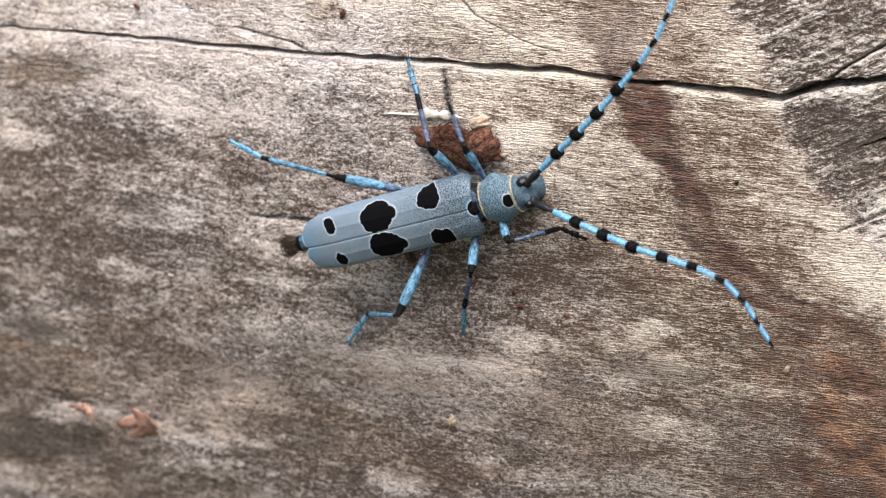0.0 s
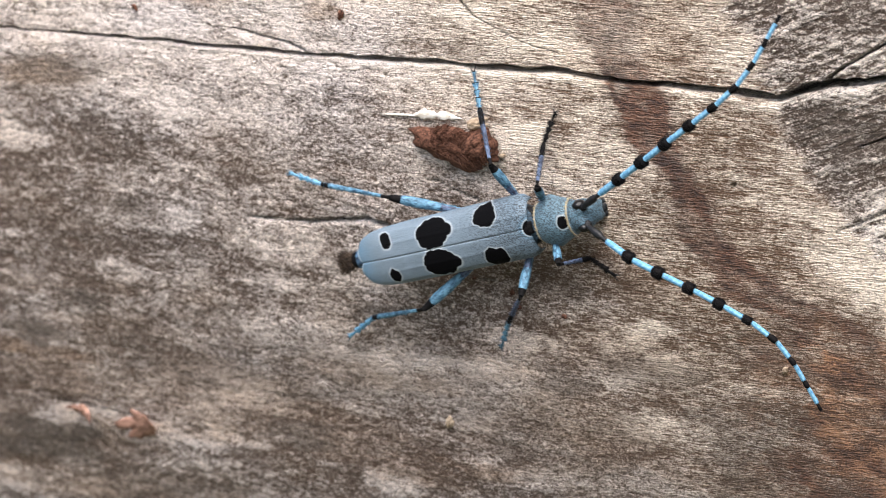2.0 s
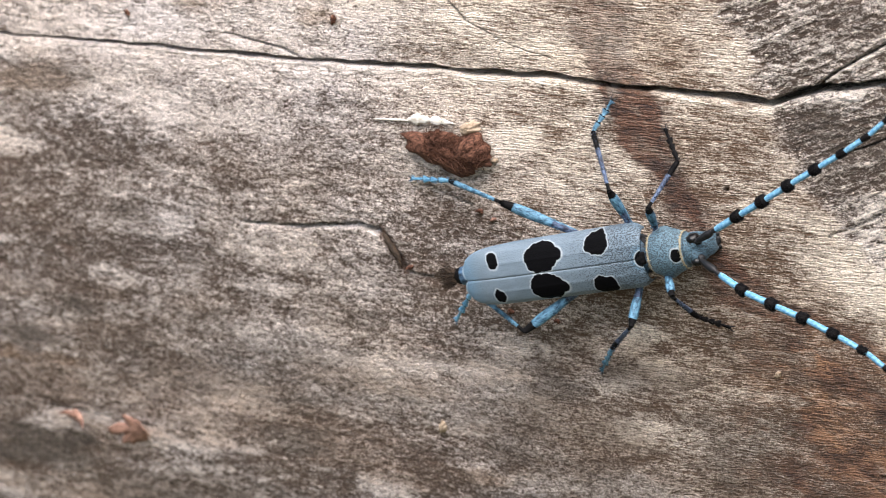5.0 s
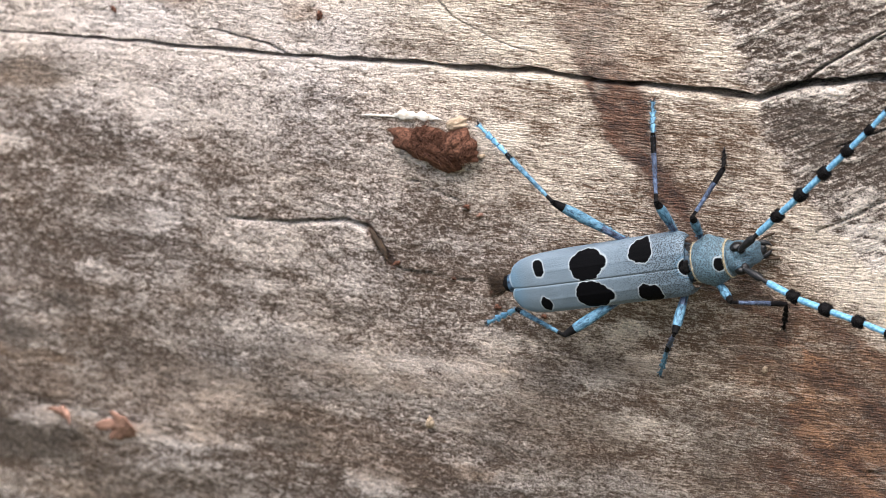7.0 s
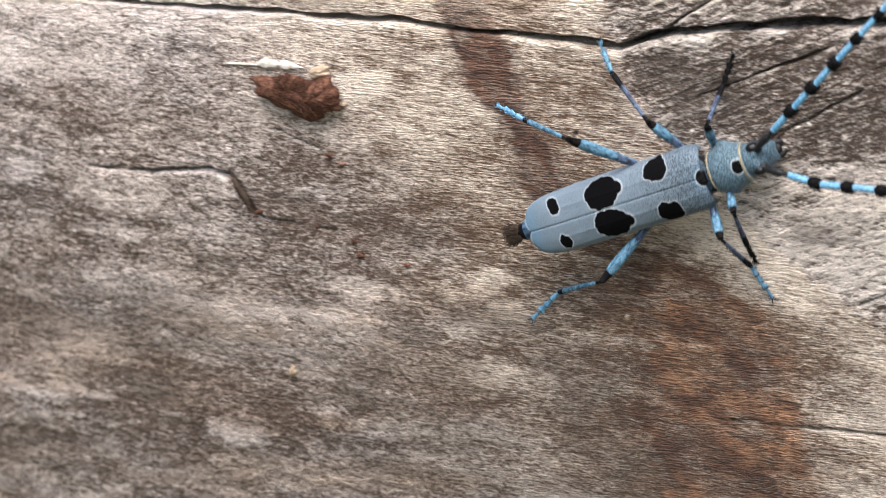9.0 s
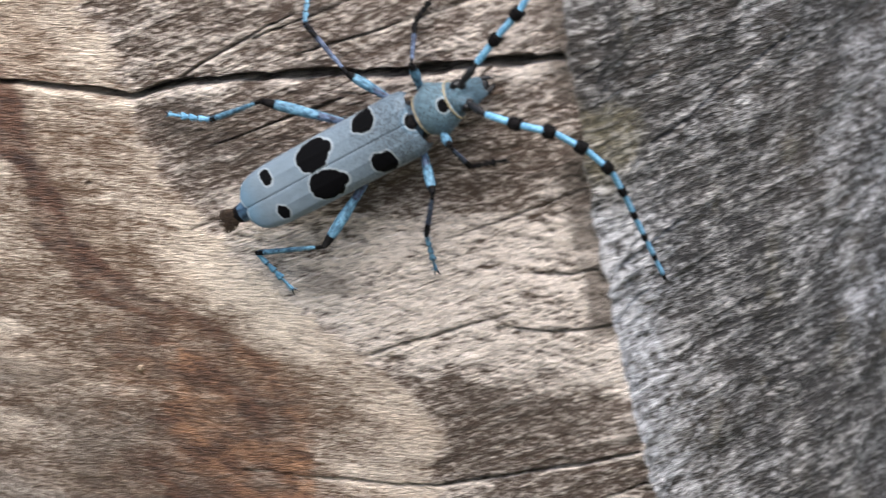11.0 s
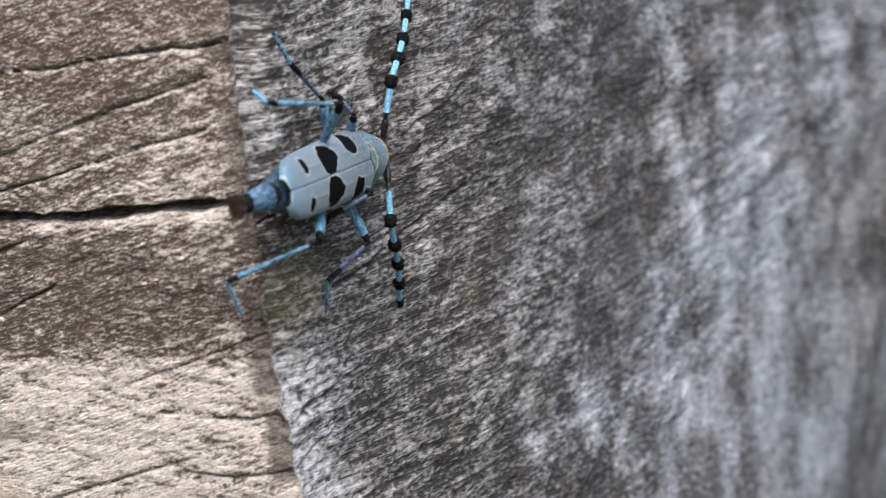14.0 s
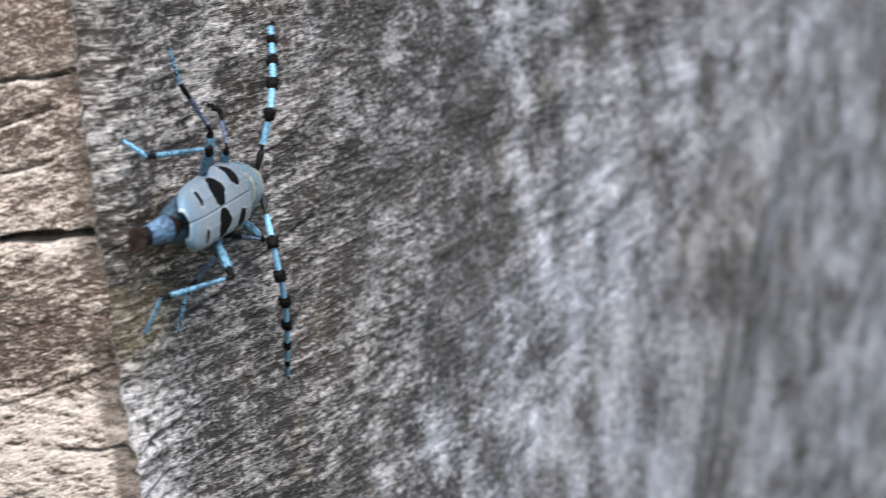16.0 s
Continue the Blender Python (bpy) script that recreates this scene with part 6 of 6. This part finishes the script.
            (10.2, (-6.2, -7.9, 5.6), (-15.9, -6.3, -0.4), (-20.5, -9.2, -3.2)),
            (10.6, (-7.2, -5.5, 1.5), (-18.3, -7.7, -1.4), (-24.4, -8.9, -3.1)),
            (11, (-5.7, -7.9, 4.6), (-15.7, -4.8, 0.1), (-14.4, -10.5, -1.5)),
            (11.4, (-5.3, -8.5, 4.9), (-15.6, -7.2, 0.3), (-20.4, -10.5, -1.6)),
            (11.8, (-5.4, -8.4, 4.7), (-16.1, -7.0, 0.8), (-12.6, -11.8, -0.6)),
            (12.3, (-4.9, -8.7, 5.3), (-15.7, -8.9, 1.8), (-19.9, -12.5, -0.7)),
            (12.5, (-4.8, -9.0, 5.8), (-15.6, -8.7, 2.2), (-20.4, -12.0, 0.5)),
            (13, (-5.1, -8.5, 4.2), (-9.3, -9.9, -6.5), (-11.1, -12.6, -11.9)),
            (13.5, (-6.6, -9.1, 5.9), (-4.2, -6.3, -5.0), (-2.0, -8.4, -10.4)),
            (14, (-8.2, -7.4, 6.1), (-12.1, -8.3, -3.9), (-8.0, -12.5, -5.1)),
            (14.5, (-5.1, -9.1, 9.8), (-13.8, -7.0, 2.9), (-10.9, -11.4, -0.5)),
            (15, (-5.3, -9.3, 9.0), (-13.6, -7.5, 1.5), (-10.4, -11.4, -1.8)),
            (15.5, (-6.4, -9.2, 8.1), (-14.9, -6.6, 1.0), (-12.1, -10.9, -2.1)),
            (16, (-6.7, -8.7, 8.2), (-15.7, -7.2, 1.3), (-12.1, -11.0, -1.8)),
        ],
    }
    for key, rows in steps_of.items():
        hip = Vector((HIPS[key[0]][0], key[1] * HIPS[key[0]][1], HIPS[key[0]][2]))
        lf, lt, ls = LENGTHS[key[0]]
        keyed = ([], [], [])
        for t, knee, ankle, toe in rows:
            a = hip
            for out, to, ln in zip(keyed, (knee, ankle, toe), (lf, lt, ls)):
                d = (Vector(to) - a).normalized()
                out.append((t, stand(a, d, (0.05, 0, 1))))
                a = a + d * ln
        for ob, out in zip(LEGS[key], keyed):
            walk(ob, out)
    # points along each antenna in the beetle's space, mm
    feelers = {
        1: [
            (0, (25.7, 4.8, 8.0), (33.1, 8.8, 9.8), (42.8, 15.4, 9.8), (48.7, 22.8, 8.0)),
            (0.5, (25.7, 4.3, 8.8), (33.0, 8.0, 11.3), (43.3, 13.8, 12.2), (49.2, 21.2, 11.3)),
            (1, (25.7, 4.3, 8.7), (33.0, 8.1, 11.1), (43.2, 13.9, 12.0), (49.5, 21.0, 10.9)),
            (1.5, (25.7, 4.3, 8.8), (33.1, 7.8, 11.3), (43.5, 13.3, 12.4), (49.6, 20.5, 11.6)),
            (2, (26.1, 3.9, 8.0), (33.9, 7.1, 9.7), (44.6, 11.9, 10.6), (51.7, 18.5, 9.7)),
            (2.5, (25.8, 4.1, 8.9), (33.3, 7.6, 11.4), (43.7, 12.9, 12.7), (50.8, 19.3, 12.4)),
            (3, (25.7, 4.1, 9.0), (33.1, 7.5, 11.7), (43.6, 12.6, 13.3), (50.3, 19.5, 13.5)),
            (3.5, (25.7, 4.0, 9.1), (33.1, 7.4, 11.9), (43.6, 12.3, 13.7), (51.1, 18.5, 14.2)),
            (4, (25.9, 3.9, 8.7), (33.6, 7.0, 11.0), (44.4, 11.4, 12.3), (52.7, 16.7, 12.3)),
            (6.5, (26.0, 4.5, 7.2), (33.7, 8.2, 8.1), (44.2, 13.7, 8.4), (51.6, 20.0, 7.4)),
            (7, (25.8, 5.1, 7.0), (33.1, 9.5, 7.7), (42.9, 16.0, 7.9), (49.6, 23.0, 6.5)),
            (7.5, (26.1, 4.5, 7.2), (33.8, 8.1, 8.1), (44.5, 13.0, 8.3), (52.6, 18.5, 7.0)),
            (8, (25.9, 4.9, 6.7), (33.5, 9.0, 7.2), (43.8, 14.7, 7.1), (51.9, 20.1, 5.4)),
            (8.5, (26.1, 4.7, 6.7), (33.8, 8.4, 7.3), (44.1, 14.2, 7.4), (50.5, 21.4, 5.6)),
            (9, (25.9, 4.6, 7.7), (33.5, 8.4, 9.1), (43.8, 14.1, 9.5), (50.6, 21.0, 7.9)),
            (9.5, (25.9, 6.4, 8.0), (31.2, 9.4, 9.5), (38.6, 15.5, 9.5), (42.6, 20.6, 8.0)),
            (10, (25.6, 4.5, 8.5), (31.1, 7.2, 10.0), (39.4, 12.3, 10.0), (43.5, 17.3, 8.5)),
            (10.2, (27.1, 4.2, 8.0), (32.9, 6.2, 9.0), (40.6, 11.2, 9.0), (45.0, 15.9, 8.0)),
            (12.3, (23.8, 4.5, 7.0), (26.9, 6.3, 8.0), (31.4, 10.6, 8.0), (34.0, 15.0, 7.0)),
            (12.5, (22.3, 4.0, 7.0), (26.3, 7.1, 8.0), (31.5, 13.5, 8.0), (34.2, 20.0, 7.0)),
            (13, (23.6, 6.6, 3.4), (29.2, 8.9, -2.6), (36.4, 15.7, -9.0), (41.8, 21.4, -15.1)),
            (13.5, (20.4, 8.2, 4.7), (27.3, 12.7, 2.2), (36.4, 19.3, -1.4), (43.6, 25.2, -4.7)),
            (14, (19.1, 8.0, 8.4), (26.7, 12.0, 8.0), (35.7, 19.6, 7.4), (42.5, 26.7, 6.1)),
            (14.5, (19.7, 7.7, 7.8), (27.3, 11.9, 6.7), (36.7, 18.5, 4.5), (42.4, 26.0, 1.3)),
            (15, (19.5, 8.0, 9.6), (27.1, 12.7, 9.4), (37.9, 17.8, 7.3), (47.2, 21.5, 4.9)),
            (15.5, (19.0, 7.3, 10.0), (26.9, 11.6, 10.4), (37.6, 17.0, 9.1), (46.0, 21.4, 4.9)),
            (16, (18.6, 8.3, 9.4), (25.6, 13.8, 9.0), (36.3, 19.0, 6.6), (45.3, 22.8, 3.7)),
        ],
        -1: [
            (0, (25.4, -4.5, 9.1), (32.5, -8.2, 12.1), (42.6, -14.0, 14.3), (45.6, -22.8, 14.4)),
            (0.5, (24.3, -5.3, 10.2), (30.9, -10.3, 12.1), (39.7, -17.8, 13.9), (43.5, -26.9, 13.5)),
            (1, (24.6, -5.0, 10.1), (31.3, -9.9, 12.1), (39.9, -17.5, 13.9), (42.7, -27.0, 13.4)),
            (1.5, (24.9, -4.7, 9.9), (32.0, -9.1, 11.8), (41.1, -16.2, 13.5), (43.9, -25.6, 12.8)),
            (2, (24.7, -6.1, 8.6), (31.7, -11.0, 9.6), (40.3, -18.6, 10.4), (42.9, -28.1, 9.1)),
            (2.5, (24.7, -5.0, 10.0), (31.4, -10.1, 11.5), (40.1, -17.7, 12.8), (42.9, -27.1, 11.7)),
            (3, (25.0, -5.0, 9.6), (31.7, -10.2, 10.7), (40.2, -18.0, 11.2), (43.3, -27.2, 9.2)),
            (3.5, (24.9, -5.2, 9.5), (32.2, -9.6, 10.6), (41.1, -16.8, 11.1), (44.2, -26.0, 9.3)),
            (4, (24.8, -5.3, 9.6), (32.2, -9.3, 11.1), (40.6, -16.8, 12.1), (41.6, -26.5, 10.9)),
            (6.5, (25.6, -5.0, 8.0), (33.3, -8.7, 8.8), (43.6, -14.2, 9.7), (49.7, -21.9, 8.9)),
            (7, (25.6, -5.4, 7.4), (33.3, -9.1, 7.9), (43.4, -15.0, 8.2), (50.0, -22.3, 7.1)),
            (7.5, (25.7, -4.9, 7.8), (33.7, -8.1, 8.5), (43.1, -14.8, 8.7), (49.5, -22.3, 7.8)),
            (8, (26.2, -4.9, 7.5), (31.7, -6.8, 8.3), (40.8, -11.4, 8.3), (46.2, -16.9, 7.5)),
            (8.5, (26.2, -5.5, 7.5), (32.4, -7.9, 8.3), (41.1, -12.4, 8.3), (46.3, -17.7, 7.5)),
            (9, (26.5, -5.1, 8.0), (32.1, -6.9, 9.0), (41.6, -11.8, 9.5), (47.7, -17.1, 8.5)),
            (9.5, (25.6, -3.3, 9.6), (33.4, -6.6, 11.2), (42.8, -13.4, 12.6), (49.4, -20.8, 12.3)),
            (10, (24.4, -5.0, 10.4), (30.9, -9.9, 12.9), (37.5, -18.9, 13.5), (37.6, -28.6, 11.3)),
            (10.2, (24.7, -6.0, 8.7), (31.5, -11.1, 9.6), (36.9, -20.7, 9.6), (36.5, -30.5, 8.0)),
            (10.6, (23.6, -5.4, 9.8), (28.9, -9.7, 8.9), (32.7, -17.7, 6.8), (31.8, -25.6, 3.6)),
            (11, (22.4, -4.8, 9.2), (26.2, -8.3, 6.5), (28.6, -14.6, 2.1), (27.1, -20.8, -2.4)),
            (11.4, (21.2, -4.2, 7.4), (23.6, -6.8, 2.9), (24.5, -11.5, -3.6), (22.4, -16.0, -9.7)),
            (11.8, (20.0, -3.6, 4.5), (20.9, -5.4, -1.7), (20.3, -8.4, -10.5), (17.8, -11.1, -18.0)),
            (12.3, (18.6, -2.8, -1.3), (17.6, -3.6, -9.8), (15.2, -4.6, -21.3), (11.9, -5.1, -30.6)),
            (12.5, (16.9, -1.6, -1.0), (15.1, -2.2, -9.4), (12.7, -3.8, -20.8), (6.4, -6.8, -27.8)),
            (13, (22.8, -7.2, 0.6), (26.8, -11.6, -5.6), (31.6, -16.5, -15.2), (35.7, -20.1, -23.4)),
            (13.5, (21.7, -7.1, 2.7), (28.0, -12.3, -0.2), (35.9, -19.2, -5.3), (38.5, -24.5, -13.1)),
            (14, (17.0, -8.2, 4.8), (22.9, -13.7, 2.0), (30.8, -21.0, -2.8), (38.1, -26.2, -7.1)),
            (14.5, (18.9, -8.5, 5.7), (24.4, -14.7, 3.6), (32.1, -22.2, -1.1), (38.4, -28.1, -5.8)),
            (15, (16.2, -8.5, 7.0), (21.0, -15.4, 6.0), (27.9, -24.2, 2.7), (33.0, -30.8, -2.4)),
            (15.5, (13.4, -8.1, 7.2), (18.0, -15.1, 6.1), (24.8, -24.0, 2.6), (30.0, -31.2, -1.9)),
            (16, (14.7, -8.5, 6.9), (18.7, -15.7, 5.4), (26.3, -23.9, 1.5), (33.6, -29.5, -2.0)),
        ],
    }
    for s, rows in feelers.items():
        first, rest = ANTENNAE[s]
        keyed = [[] for _ in JOINTS]
        for t, *points in rows:
            base = turned[t] @ (Vector((18.9, 1.1 * s, 6.1)) * 0.001) * 1000
            q = chain(base, points, JOINTS)
            poses = [stand(a, b - a, (0.3, 0, 1)) for a, b in zip(q, q[1:])]
            keyed[0].append((t, poses[0]))
            for out, m in zip(keyed[1:], poses[1:]):
                out.append((t, poses[0].inverted() @ m))
        for ob, out in zip([first] + rest, keyed):
            walk(ob, out)


motions()
